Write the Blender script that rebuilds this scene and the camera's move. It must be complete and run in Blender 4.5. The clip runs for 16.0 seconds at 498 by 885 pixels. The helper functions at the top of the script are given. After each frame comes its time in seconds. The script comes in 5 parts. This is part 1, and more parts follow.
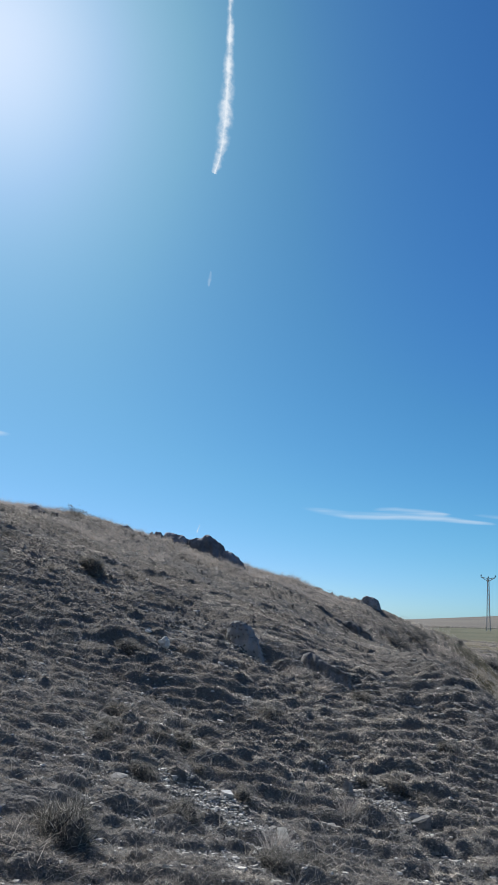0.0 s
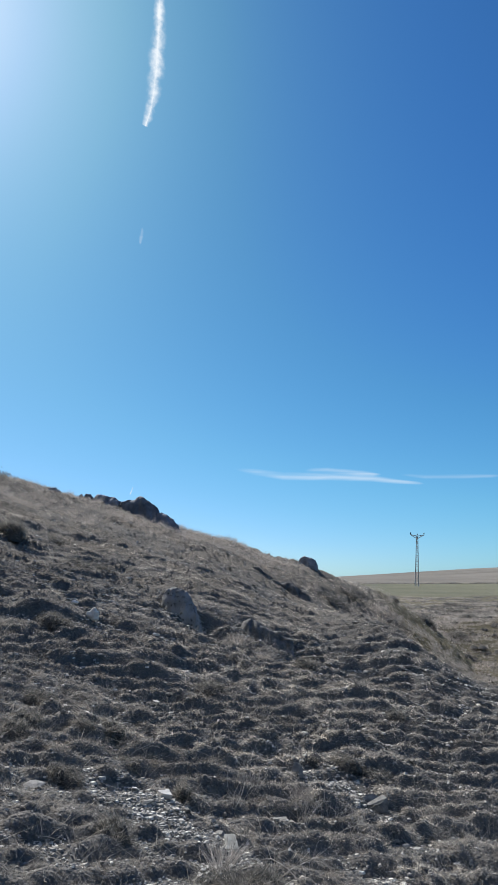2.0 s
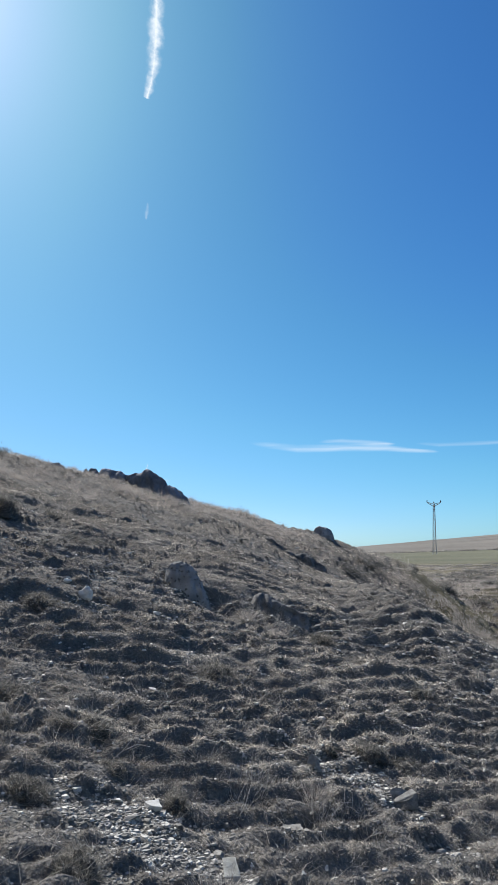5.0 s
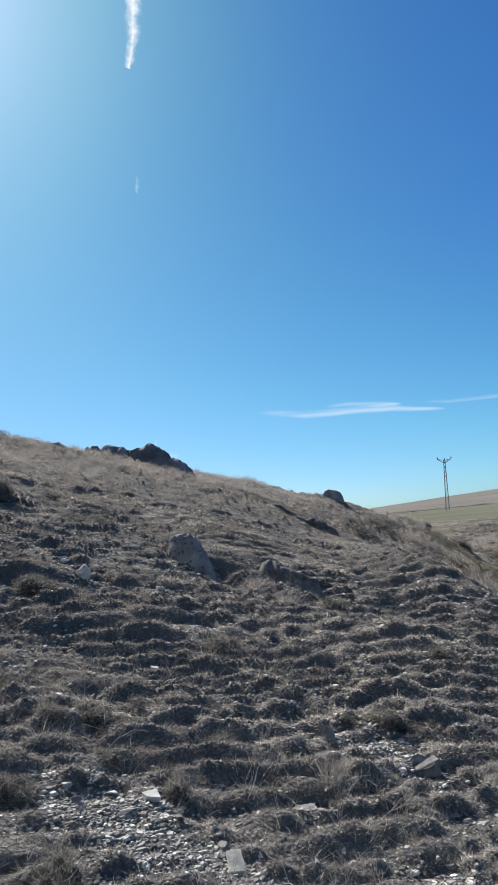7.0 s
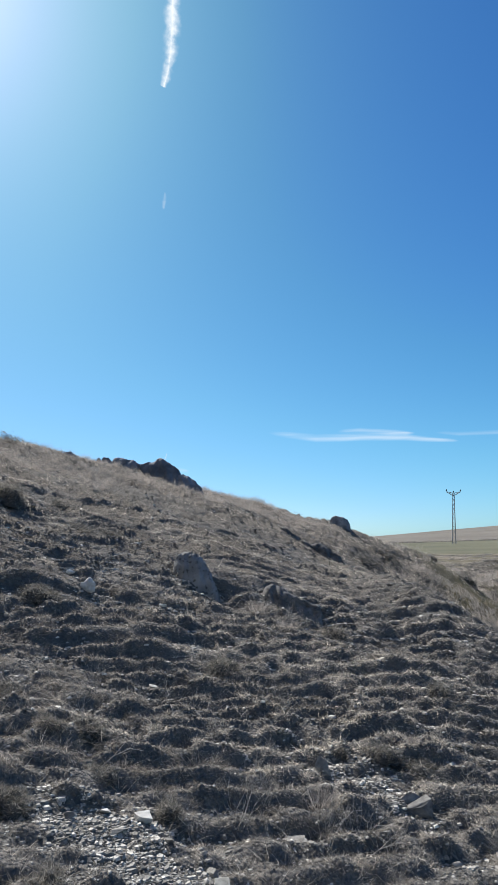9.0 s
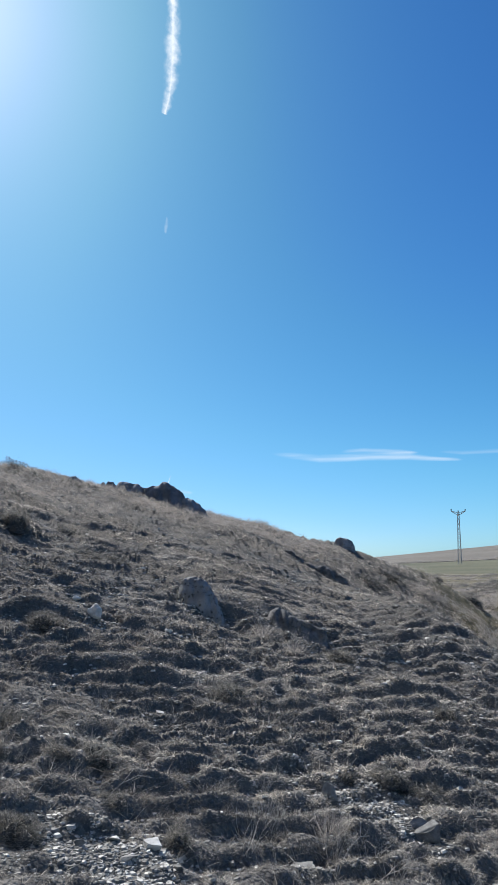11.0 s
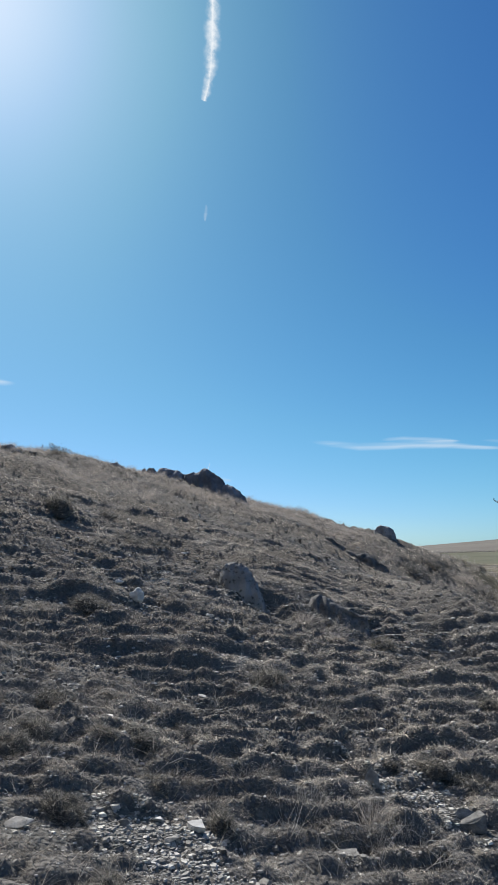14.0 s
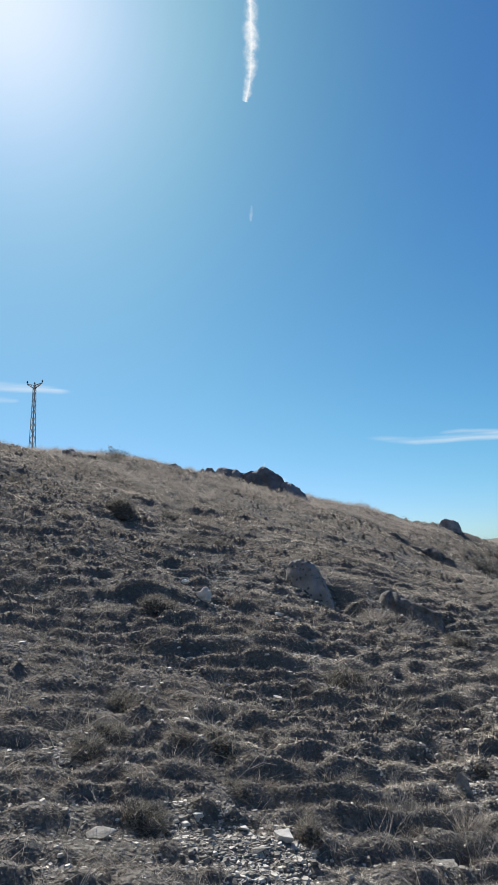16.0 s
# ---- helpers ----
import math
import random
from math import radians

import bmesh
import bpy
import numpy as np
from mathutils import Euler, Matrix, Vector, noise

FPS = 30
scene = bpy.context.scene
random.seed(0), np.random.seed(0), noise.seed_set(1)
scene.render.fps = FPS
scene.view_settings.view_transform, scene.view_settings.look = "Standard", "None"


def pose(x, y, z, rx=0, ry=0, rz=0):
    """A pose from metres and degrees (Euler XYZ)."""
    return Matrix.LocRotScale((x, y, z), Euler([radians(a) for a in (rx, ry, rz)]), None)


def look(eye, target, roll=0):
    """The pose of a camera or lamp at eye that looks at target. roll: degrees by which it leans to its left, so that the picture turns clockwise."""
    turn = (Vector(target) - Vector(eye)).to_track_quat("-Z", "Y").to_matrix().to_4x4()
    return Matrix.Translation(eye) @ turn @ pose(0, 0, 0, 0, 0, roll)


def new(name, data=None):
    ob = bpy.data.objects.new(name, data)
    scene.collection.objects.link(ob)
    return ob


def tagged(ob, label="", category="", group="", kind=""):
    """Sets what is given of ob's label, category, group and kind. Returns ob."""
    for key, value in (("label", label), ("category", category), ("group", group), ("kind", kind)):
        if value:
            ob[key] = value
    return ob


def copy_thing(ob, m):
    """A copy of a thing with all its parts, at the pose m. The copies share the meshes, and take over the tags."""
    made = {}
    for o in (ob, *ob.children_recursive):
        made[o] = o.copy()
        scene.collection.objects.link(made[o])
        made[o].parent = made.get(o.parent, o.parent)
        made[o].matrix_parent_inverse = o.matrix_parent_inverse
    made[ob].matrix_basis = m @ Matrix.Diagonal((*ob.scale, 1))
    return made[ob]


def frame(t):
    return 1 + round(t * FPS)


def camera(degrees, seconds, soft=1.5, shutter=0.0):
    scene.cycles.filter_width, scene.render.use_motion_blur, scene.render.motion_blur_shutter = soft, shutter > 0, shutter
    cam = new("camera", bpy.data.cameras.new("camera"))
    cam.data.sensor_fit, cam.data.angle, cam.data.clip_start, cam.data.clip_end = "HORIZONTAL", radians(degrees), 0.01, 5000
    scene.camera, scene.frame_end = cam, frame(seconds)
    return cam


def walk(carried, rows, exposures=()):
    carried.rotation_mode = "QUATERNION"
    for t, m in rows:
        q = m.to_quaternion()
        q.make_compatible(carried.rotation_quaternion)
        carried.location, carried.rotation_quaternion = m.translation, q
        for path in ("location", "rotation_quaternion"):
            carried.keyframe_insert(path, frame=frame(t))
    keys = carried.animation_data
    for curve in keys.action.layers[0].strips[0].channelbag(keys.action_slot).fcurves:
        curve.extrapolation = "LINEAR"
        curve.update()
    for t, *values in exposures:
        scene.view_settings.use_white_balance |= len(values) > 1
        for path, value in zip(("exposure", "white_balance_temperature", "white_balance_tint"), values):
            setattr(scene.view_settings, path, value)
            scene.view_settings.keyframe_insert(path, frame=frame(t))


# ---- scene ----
cam = camera(38.41, 16.0, soft=1.4)
ROWS = [  # seconds, eye, then degrees: yaw to the left, pitch up, roll
    (0, 0.001, -0.000, 1.600, 1.33, 14.31, 1.23),
    (0.5, 0.102, 0.330, 1.540, 2.70, 13.31, 0.82),
    (1, 0.061, 0.603, 1.537, 1.60, 12.04, 1.59),
    (1.5, -0.069, 0.950, 1.677, -2.92, 11.02, -1.02),
    (2, -0.076, 1.147, 1.725, -4.15, 11.28, -0.10),
    (2.5, 0.135, 1.461, 1.685, -1.18, 16.31, 3.44),
    (3, 0.212, 1.695, 1.640, -1.32, 8.47, 1.45),
    (3.5, 0.240, 1.818, 1.636, -2.07, 7.36, 0.33),
    (3.7, 0.229, 1.874, 1.623, -2.85, 7.64, 0.72),
    (5.8, 0.148, 2.593, 1.738, -2.80, 9.42, -2.69),
    (6, 0.258, 2.667, 1.723, -1.97, 9.05, -2.11),
    (6.5, 0.375, 2.761, 1.670, -1.25, 8.50, -4.57),
    (7, 0.359, 2.825, 1.658, -2.23, 6.82, -5.46),
    (7.5, 0.333, 2.822, 1.682, -2.24, 6.88, -3.08),
    (8, 0.334, 2.753, 1.726, -2.66, 7.30, -2.91),
    (8.5, 0.309, 2.760, 1.714, -1.74, 7.63, -1.97),
    (9, 0.329, 2.734, 1.716, -1.50, 8.42, -1.68),
    (9.2, 0.327, 2.713, 1.728, -0.99, 8.64, -1.58),
    (11.3, 0.326, 2.597, 1.755, -1.21, 10.18, -2.39),
    (11.5, 0.311, 2.641, 1.745, -0.33, 9.53, -2.40),
    (12, 0.342, 2.646, 1.732, 1.48, 10.18, -3.84),
    (12.5, 0.315, 2.671, 1.727, 4.10, 9.86, -2.80),
    (13, 0.290, 2.676, 1.734, 4.74, 10.54, -2.76),
    (13.5, 0.277, 2.691, 1.726, 3.70, 9.91, -2.00),
    (14, 0.286, 2.684, 1.728, 1.93, 9.27, -1.61),
    (14.5, 0.309, 2.651, 1.748, 2.16, 9.25, -1.77),
    (15, 0.292, 2.704, 1.729, 2.26, 9.03, -1.53),
    (15.5, 0.250, 2.746, 1.744, 4.48, 7.99, -1.62),
    (16, 0.134, 2.954, 1.701, 6.31, 9.39, -3.05),
]


def stand(x, y, z, yaw, pitch, roll):
    a, p = radians(yaw), radians(pitch)
    ahead = Vector((-math.sin(a) * math.cos(p), math.cos(a) * math.cos(p), math.sin(p)))
    eye = Vector((x, y, z))
    return look(eye, eye + 2 * ahead, roll)


EXPOSURES = [(0, 0.37, 6250, 10), (0.5, 0.12, 6300, 10), (1, 0.21, 6300, 10), (1.5, 0.44, 6450, 10), (2, 0.51, 6350, 10), (2.5, 0.49, 6150, 9), (3, 0.50, 6350, 10), (3.5, 0.58, 6500, 10), (5.8, 0.61, 6300, 10), (7, 0.62, 6550, 10), (9.2, 0.65, 6500, 10), (11.3, 0.58, 6200, 10), (12.5, 0.47, 6300, 10), (13.5, 0.38, 6500, 10), (14, 0.44, 6500, 10), (14.5, 0.53, 6500, 10), (15, 0.53, 6300, 10), (16, 0.53, 6750, 10.5)]
walk(cam, [(t, stand(*row)) for t, *row in ROWS], EXPOSURES)

# ---- light ----
SUN_LEFT, SUN_UP = 26.0, 42.5  # degrees
world = bpy.data.worlds.new("sky")
scene.world = world
world.use_nodes = True
wn = world.node_tree
wn.nodes.clear()
w_out = wn.nodes.new("ShaderNodeOutputWorld")
w_bg = wn.nodes.new("ShaderNodeBackground")
w_sky = wn.nodes.new("ShaderNodeTexSky")
w_sky.sky_type = "NISHITA"
w_sky.sun_disc = False
w_sky.sun_elevation = radians(SUN_UP)
w_sky.sun_rotation = radians(-SUN_LEFT)
w_sky.altitude = 1000
w_sky.air_density = 0.7
w_sky.dust_density = 1.3
w_sky.ozone_density = 3.8
w_bg.inputs["Strength"].default_value = 0.072
w_tint = wn.nodes.new("ShaderNodeMix")
w_tint.data_type, w_tint.blend_type = "RGBA", "MULTIPLY"
w_lum = wn.nodes.new("ShaderNodeRGBToBW")
w_part = wn.nodes.new("ShaderNodeMath")
w_part.operation, w_part.use_clamp = "MULTIPLY", True
w_part.inputs[1].default_value = 1 / 12
w_hue = wn.nodes.new("ShaderNodeValToRGB")
stops = ((0.0, (0.355, 0.90, 1.38)), (0.15, (0.365, 0.92, 1.33)), (0.25, (0.455, 1.01, 1.13)), (0.38, (0.555, 1.03, 1.06)), (0.46, (0.60, 0.995, 1.05)), (0.55, (0.66, 0.965, 1.07)), (0.75, (0.85, 0.985, 1.03)), (1.0, (0.97, 1.0, 0.97)))
while len(w_hue.color_ramp.elements) < len(stops):
    w_hue.color_ramp.elements.new(0.5)
for e, (p, c) in zip(w_hue.color_ramp.elements, stops):  # the deep blue of dry upland air, white round the sun
    e.position, e.color = p, (*c, 1)
w_tint.inputs[0].default_value = 1.0
wn.links.new(w_sky.outputs[0], w_lum.inputs[0])
wn.links.new(w_lum.outputs[0], w_part.inputs[0])
wn.links.new(w_part.outputs[0], w_hue.inputs[0])
wn.links.new(w_hue.outputs[0], w_tint.inputs[7])
wn.links.new(w_sky.outputs[0], w_tint.inputs[6])
w_split, w_join = wn.nodes.new("ShaderNodeSeparateColor"), wn.nodes.new("ShaderNodeCombineColor")
w_most = wn.nodes.new("ShaderNodeMapRange")  # clear air keeps green under blue but for the glow round the sun
w_most.inputs["From Min"].default_value, w_most.inputs["From Max"].default_value = 0.42, 0.72
w_most.inputs["To Min"].default_value, w_most.inputs["To Max"].default_value = 0.74, 1.1
w_cap, w_green = wn.nodes.new("ShaderNodeMath"), wn.nodes.new("ShaderNodeMath")
w_cap.operation, w_green.operation = "MULTIPLY", "MINIMUM"
wn.links.new(w_tint.outputs[2], w_split.inputs[0])
wn.links.new(w_part.outputs[0], w_most.inputs["Value"])
wn.links.new(w_split.outputs[2], w_cap.inputs[0])
wn.links.new(w_most.outputs[0], w_cap.inputs[1])
wn.links.new(w_split.outputs[1], w_green.inputs[0])
wn.links.new(w_cap.outputs[0], w_green.inputs[1])
wn.links.new(w_split.outputs[0], w_join.inputs[0])
wn.links.new(w_green.outputs[0], w_join.inputs[1])
wn.links.new(w_split.outputs[2], w_join.inputs[2])
wn.links.new(w_join.outputs[0], w_bg.inputs[0])
wn.links.new(w_bg.outputs[0], w_out.inputs[0])

sun = new("sun", bpy.data.lights.new("sun", "SUN"))
sun.data.energy, sun.data.angle, sun.data.color = 4.6, radians(0.53), (1.0, 0.97, 0.925)
s_a, s_e = radians(SUN_LEFT), radians(SUN_UP)
SUN_DIR = Vector((-math.sin(s_a) * math.cos(s_e), math.cos(s_a) * math.cos(s_e), math.sin(s_e)))
sun.matrix_world = look((0, 0, 50), Vector((0, 0, 50)) - SUN_DIR)


# ---- materials ----
def material(name, rough=0.9):
    m = bpy.data.materials.new(name)
    m.use_nodes = True
    b = m.node_tree.nodes["Principled BSDF"]
    b.inputs["Roughness"].default_value = rough
    b.inputs["Specular IOR Level"].default_value = 0.25
    return m, m.node_tree.nodes, m.node_tree.links, b


def texture(nodes, links, vec, scale, detail=4.0, kind="ShaderNodeTexNoise", stretch=None):
    n = nodes.new(kind)
    n.inputs["Scale"].default_value = scale
    if kind == "ShaderNodeTexNoise":
        n.inputs["Detail"].default_value = detail
    if stretch:
        mp = nodes.new("ShaderNodeMapping")
        mp.inputs["Scale"].default_value = stretch
        links.new(vec, mp.inputs["Vector"])
        vec = mp.outputs[0]
    links.new(vec, n.inputs["Vector"])
    return n


def ramp(nodes, links, fac, stops):
    r = nodes.new("ShaderNodeValToRGB")
    els = r.color_ramp.elements
    while len(els) < len(stops):
        els.new(0.5)
    for e, (p, c) in zip(els, stops):
        e.position, e.color = p, (*c, 1) if len(c) == 3 else c
    links.new(fac, r.inputs[0])
    return r


def mix(nodes, links, fac, a, b, kind="MIX"):
    m = nodes.new("ShaderNodeMix")
    m.data_type, m.blend_type = "RGBA", kind
    for s, v in ((m.inputs[0], fac), (m.inputs[6], a), (m.inputs[7], b)):
        if isinstance(v, (int, float)):
            s.default_value = v
        elif isinstance(v, tuple):
            s.default_value = (*v, 1)
        else:
            links.new(v, s)
    return m.outputs[2]


def math_node(nodes, links, op, a, b=None, c=None):
    m = nodes.new("ShaderNodeMath")
    m.operation = op
    for s, v in zip(m.inputs, (a, b, c)):
        if v is None:
            continue
        if isinstance(v, (int, float)):
            s.default_value = v
        else:
            links.new(v, s)
    return m.outputs[0]


def smooth_step(nodes, links, v, lo, hi):
    m = nodes.new("ShaderNodeMapRange")
    m.interpolation_type = "SMOOTHSTEP"
    m.inputs["From Min"].default_value, m.inputs["From Max"].default_value = lo, hi
    links.new(v, m.inputs["Value"])
    return m.outputs[0]


def bump(nodes, links, b, height, dist, strength=1.0):
    n = nodes.new("ShaderNodeBump")
    n.inputs["Distance"].default_value, n.inputs["Strength"].default_value = dist, strength
    links.new(height, n.inputs["Height"])
    links.new(n.outputs[0], b.inputs["Normal"])


def ground_material():
    m, n, l, b = material("dry_stony_soil", 0.95)
    geo = n.new("ShaderNodeNewGeometry")
    pos = geo.outputs["Position"]
    sep = n.new("ShaderNodeSeparateXYZ")
    l.new(pos, sep.inputs[0])
    big = texture(n, l, pos, 0.35, 5)
    mid = texture(n, l, pos, 3.0, 6)
    fine = texture(n, l, pos, 38.0, 4)
    chips = texture(n, l, pos, 26.0, kind="ShaderNodeTexVoronoi")
    soil = ramp(n, l, mid.outputs[0], [(0.3, (0.07, 0.067, 0.061)), (0.52, (0.12, 0.114, 0.103)), (0.72, (0.18, 0.171, 0.154))]).outputs[0]
    chip_tone = ramp(n, l, chips.outputs["Color"], [(0.0, (0.045, 0.042, 0.038)), (0.55, (0.13, 0.123, 0.111)), (1.0, (0.30, 0.286, 0.26))]).outputs[0]
    cover = smooth_step(n, l, big.outputs[0], 0.42, 0.62)
    bits = texture(n, l, pos, 11.0, kind="ShaderNodeTexVoronoi")
    bit_tone = ramp(n, l, bits.outputs["Color"], [(0.0, (0.042, 0.040, 0.036)), (0.55, (0.115, 0.109, 0.098)), (1.0, (0.33, 0.314, 0.285))]).outputs[0]
    soil = mix(n, l, 0.55, soil, bit_tone)
    soil = mix(n, l, math_node(n, l, "MULTIPLY_ADD", cover, 0.4, 0.4), soil, chip_tone)
    soil = mix(n, l, 0.5, soil, ramp(n, l, fine.outputs[0], [(0.3, (0.55, 0.53, 0.5)), (0.7, (1.25, 1.24, 1.2))]).outputs[0], "MULTIPLY")
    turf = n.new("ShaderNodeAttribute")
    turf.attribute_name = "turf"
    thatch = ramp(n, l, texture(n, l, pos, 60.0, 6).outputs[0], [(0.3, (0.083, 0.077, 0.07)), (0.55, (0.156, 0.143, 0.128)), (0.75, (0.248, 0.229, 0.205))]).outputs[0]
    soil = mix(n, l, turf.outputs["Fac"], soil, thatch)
    # scrub of the valley, the sown field and the far slope
    patch = texture(n, l, pos, 0.22, 6)
    scrub = ramp(n, l, patch.outputs[0], [(0.35, (0.075, 0.068, 0.045)), (0.55, (0.155, 0.135, 0.085)), (0.7, (0.26, 0.22, 0.14))]).outputs[0]
    wob = math_node(n, l, "MULTIPLY_ADD", big.outputs[0], 14.0, sep.outputs["Y"])
    right = math_node(n, l, "MULTIPLY_ADD", big.outputs[0], 1.5, sep.outputs["X"])
    in_valley = math_node(n, l, "MAXIMUM", smooth_step(n, l, wob, 50.0, 58.0), smooth_step(n, l, right, 8.6, 9.6))
    furrow = texture(n, l, pos, 0.05, 3)
    green = ramp(n, l, furrow.outputs[0], [(0.35, (0.10, 0.099, 0.060)), (0.65, (0.148, 0.143, 0.088))]).outputs[0]
    in_field = smooth_step(n, l, wob, 88.0, 96.0)
    tan = ramp(n, l, texture(n, l, pos, 0.02, 6, stretch=(1, 3, 1)).outputs[0], [(0.35, (0.125, 0.11, 0.09)), (0.65, (0.20, 0.176, 0.143))]).outputs[0]
    past = smooth_step(n, l, wob, 178.0, 190.0)
    col = mix(n, l, in_valley, soil, scrub)
    col = mix(n, l, in_field, col, green)
    col = mix(n, l, past, col, tan)
    l.new(col, b.inputs["Base Color"])
    h = math_node(n, l, "MULTIPLY_ADD", chips.outputs["Distance"], -0.8, fine.outputs[0])
    bump(n, l, b, h, 0.03, 0.9)
    return m


def rock_material(name, dark, light, lichen_pits=0.3, scale=1.0):
    m, n, l, b = material(name, 0.9)
    tc = n.new("ShaderNodeTexCoord")
    info = n.new("ShaderNodeObjectInfo")
    add = n.new("ShaderNodeVectorMath")
    add.operation = "ADD"
    l.new(tc.outputs["Object"], add.inputs[0])
    l.new(info.outputs["Random"], add.inputs[1])
    vec = add.outputs[0]
    a = texture(n, l, vec, 2.5 * scale, 8)
    s = texture(n, l, vec, 14.0 * scale, 5)
    v = texture(n, l, vec, 5.0 * scale, kind="ShaderNodeTexVoronoi")
    base = ramp(n, l, a.outputs[0], [(0.3, dark), (0.68, light)]).outputs[0]
    # dark spots: lichen, and on the boulder the shade of pits put into colour
    spots = smooth_step(n, l, s.outputs[0], 0.56, 0.66)
    base = mix(n, l, math_node(n, l, "MULTIPLY", spots, lichen_pits), base, (0.055, 0.05, 0.042))
    pale = smooth_step(n, l, v.outputs["Distance"], 0.28, 0.12)
    base = mix(n, l, math_node(n, l, "MULTIPLY", pale, 0.25 * lichen_pits), base, (0.42, 0.42, 0.33))
    tone = math_node(n, l, "MULTIPLY_ADD", info.outputs["Random"], 0.5, 0.75)
    comb = n.new("ShaderNodeCombineColor")
    for k in range(3):
        l.new(tone, comb.inputs[k])
    base = mix(n, l, 1.0, base, comb.outputs[0], "MULTIPLY")
    l.new(base, b.inputs["Base Color"])
    bump(n, l, b, math_node(n, l, "ADD", a.outputs[0], math_node(n, l, "MULTIPLY", s.outputs[0], 0.4)), 0.06 / scale, 0.9)
    return m


def blade_material(name, low, mid, high, glow=0.35):
    """Thin leaves: a tone for each leaf, and light that passes through."""
    m, n, l, b = material(name, 0.75)
    geo = n.new("ShaderNodeNewGeometry")
    tone = ramp(n, l, geo.outputs["Random Per Island"], [(0.0, low), (0.52, mid), (1.0, high)]).outputs[0]
    big = texture(n, l, geo.outputs["Position"], 0.8, 3)
    tone = mix(n, l, 0.6, tone, ramp(n, l, big.outputs[0], [(0.3, (0.72, 0.72, 0.7)), (0.7, (1.25, 1.2, 1.12))]).outputs[0], "MULTIPLY")
    small = texture(n, l, geo.outputs["Position"], 22.0, 3)
    tone = mix(n, l, 0.85, tone, ramp(n, l, small.outputs[0], [(0.34, (0.62, 0.62, 0.63)), (0.54, (1.02, 1.01, 1.0)), (0.68, (1.5, 1.49, 1.46))]).outputs[0], "MULTIPLY")
    l.new(tone, b.inputs["Base Color"])
    tr = n.new("ShaderNodeBsdfTranslucent")
    l.new(tone, tr.inputs[0])
    ms = n.new("ShaderNodeMixShader")
    ms.inputs[0].default_value = glow
    l.new(b.outputs[0], ms.inputs[1])
    l.new(tr.outputs[0], ms.inputs[2])
    l.new(ms.outputs[0], n["Material Output"].inputs[0])
    return m


def plain_noise(name, a, c, scale, rough=0.8, metal=0.0):
    m, n, l, b = material(name, rough)
    tc = n.new("ShaderNodeTexCoord")
    t = texture(n, l, tc.outputs["Object"], scale, 6)
    l.new(ramp(n, l, t.outputs[0], [(0.35, a), (0.65, c)]).outputs[0], b.inputs["Base Color"])
    b.inputs["Metallic"].default_value = metal
    return m


M_GROUND = ground_material()
# dark filler for the mounds added inside shrubs and scrub
M_CORE = plain_noise("dark_plant_core", (0.045, 0.043, 0.04), (0.11, 0.105, 0.097), 30.0, 0.95)
M_TUFT = blade_material("grey_olive_leaves", (0.165, 0.153, 0.138), (0.412, 0.382, 0.343), (0.845, 0.788, 0.71), 0.6)
M_WIRY = blade_material("dark_wiry_leaves", (0.094, 0.087, 0.08), (0.223, 0.206, 0.188), (0.515, 0.479, 0.435), 0.55)
M_PALE = blade_material("pale_dry_leaves", (0.218, 0.2, 0.174), (0.565, 0.525, 0.46), (0.93, 0.87, 0.775), 0.62)
M_STRAW = blade_material("dry_straw", (0.27, 0.245, 0.227), (0.44, 0.404, 0.376), (0.62, 0.577, 0.543), 0.45)
M_TWIG = plain_noise("grey_twigs", (0.08, 0.077, 0.073), (0.19, 0.183, 0.172), 20.0, 0.85)
M_STALK = plain_noise("bleached_stalks", (0.25, 0.232, 0.205), (0.46, 0.43, 0.385), 20.0, 0.8)
M_STEM = blade_material("thin_dry_stems", (0.22, 0.205, 0.18), (0.36, 0.338, 0.302), (0.55, 0.52, 0.47), 0.3)
M_SHRUB = blade_material("dark_shrub_leaves", (0.072, 0.070, 0.065), (0.17, 0.164, 0.151), (0.47, 0.452, 0.415), 0.45)
M_ROCK = rock_material("dark_weathered_rock", (0.105, 0.117, 0.14), (0.225, 0.242, 0.275), 0.15)
M_CREST = rock_material("blue_grey_rock", (0.15, 0.157, 0.17), (0.32, 0.33, 0.345), 0.4)
# strong spots paint the dark of the boulder's pits
M_BOULDER = rock_material("pitted_grey_rock", (0.21, 0.209, 0.21), (0.45, 0.446, 0.44), 0.8, 1.15)
M_LEDGE = rock_material("brown_grey_rock", (0.08, 0.078, 0.077), (0.21, 0.203, 0.195), 0.6, 2.0)
M_CREAM = rock_material("cream_limestone", (0.40, 0.385, 0.33), (0.64, 0.62, 0.545), 0.12, 6.0)
M_SPLIT = rock_material("split_grey_rock", (0.14, 0.135, 0.127), (0.31, 0.30, 0.28), 0.35, 5.0)
M_STONE = rock_material("pale_limestone", (0.55, 0.53, 0.49), (0.80, 0.78, 0.73), 0.10, 6.0)
M_CHIP = rock_material("grey_shale", (0.16, 0.151, 0.133), (0.36, 0.342, 0.308), 0.25, 6.0)
M_STEEL = plain_noise("weathered_galvanised_steel", (0.36, 0.355, 0.36), (0.54, 0.535, 0.54), 3.0, 0.6, 0.1)
M_GLAZE = plain_noise("dark_brown_porcelain", (0.03, 0.02, 0.018), (0.05, 0.035, 0.03), 4.0, 0.3)


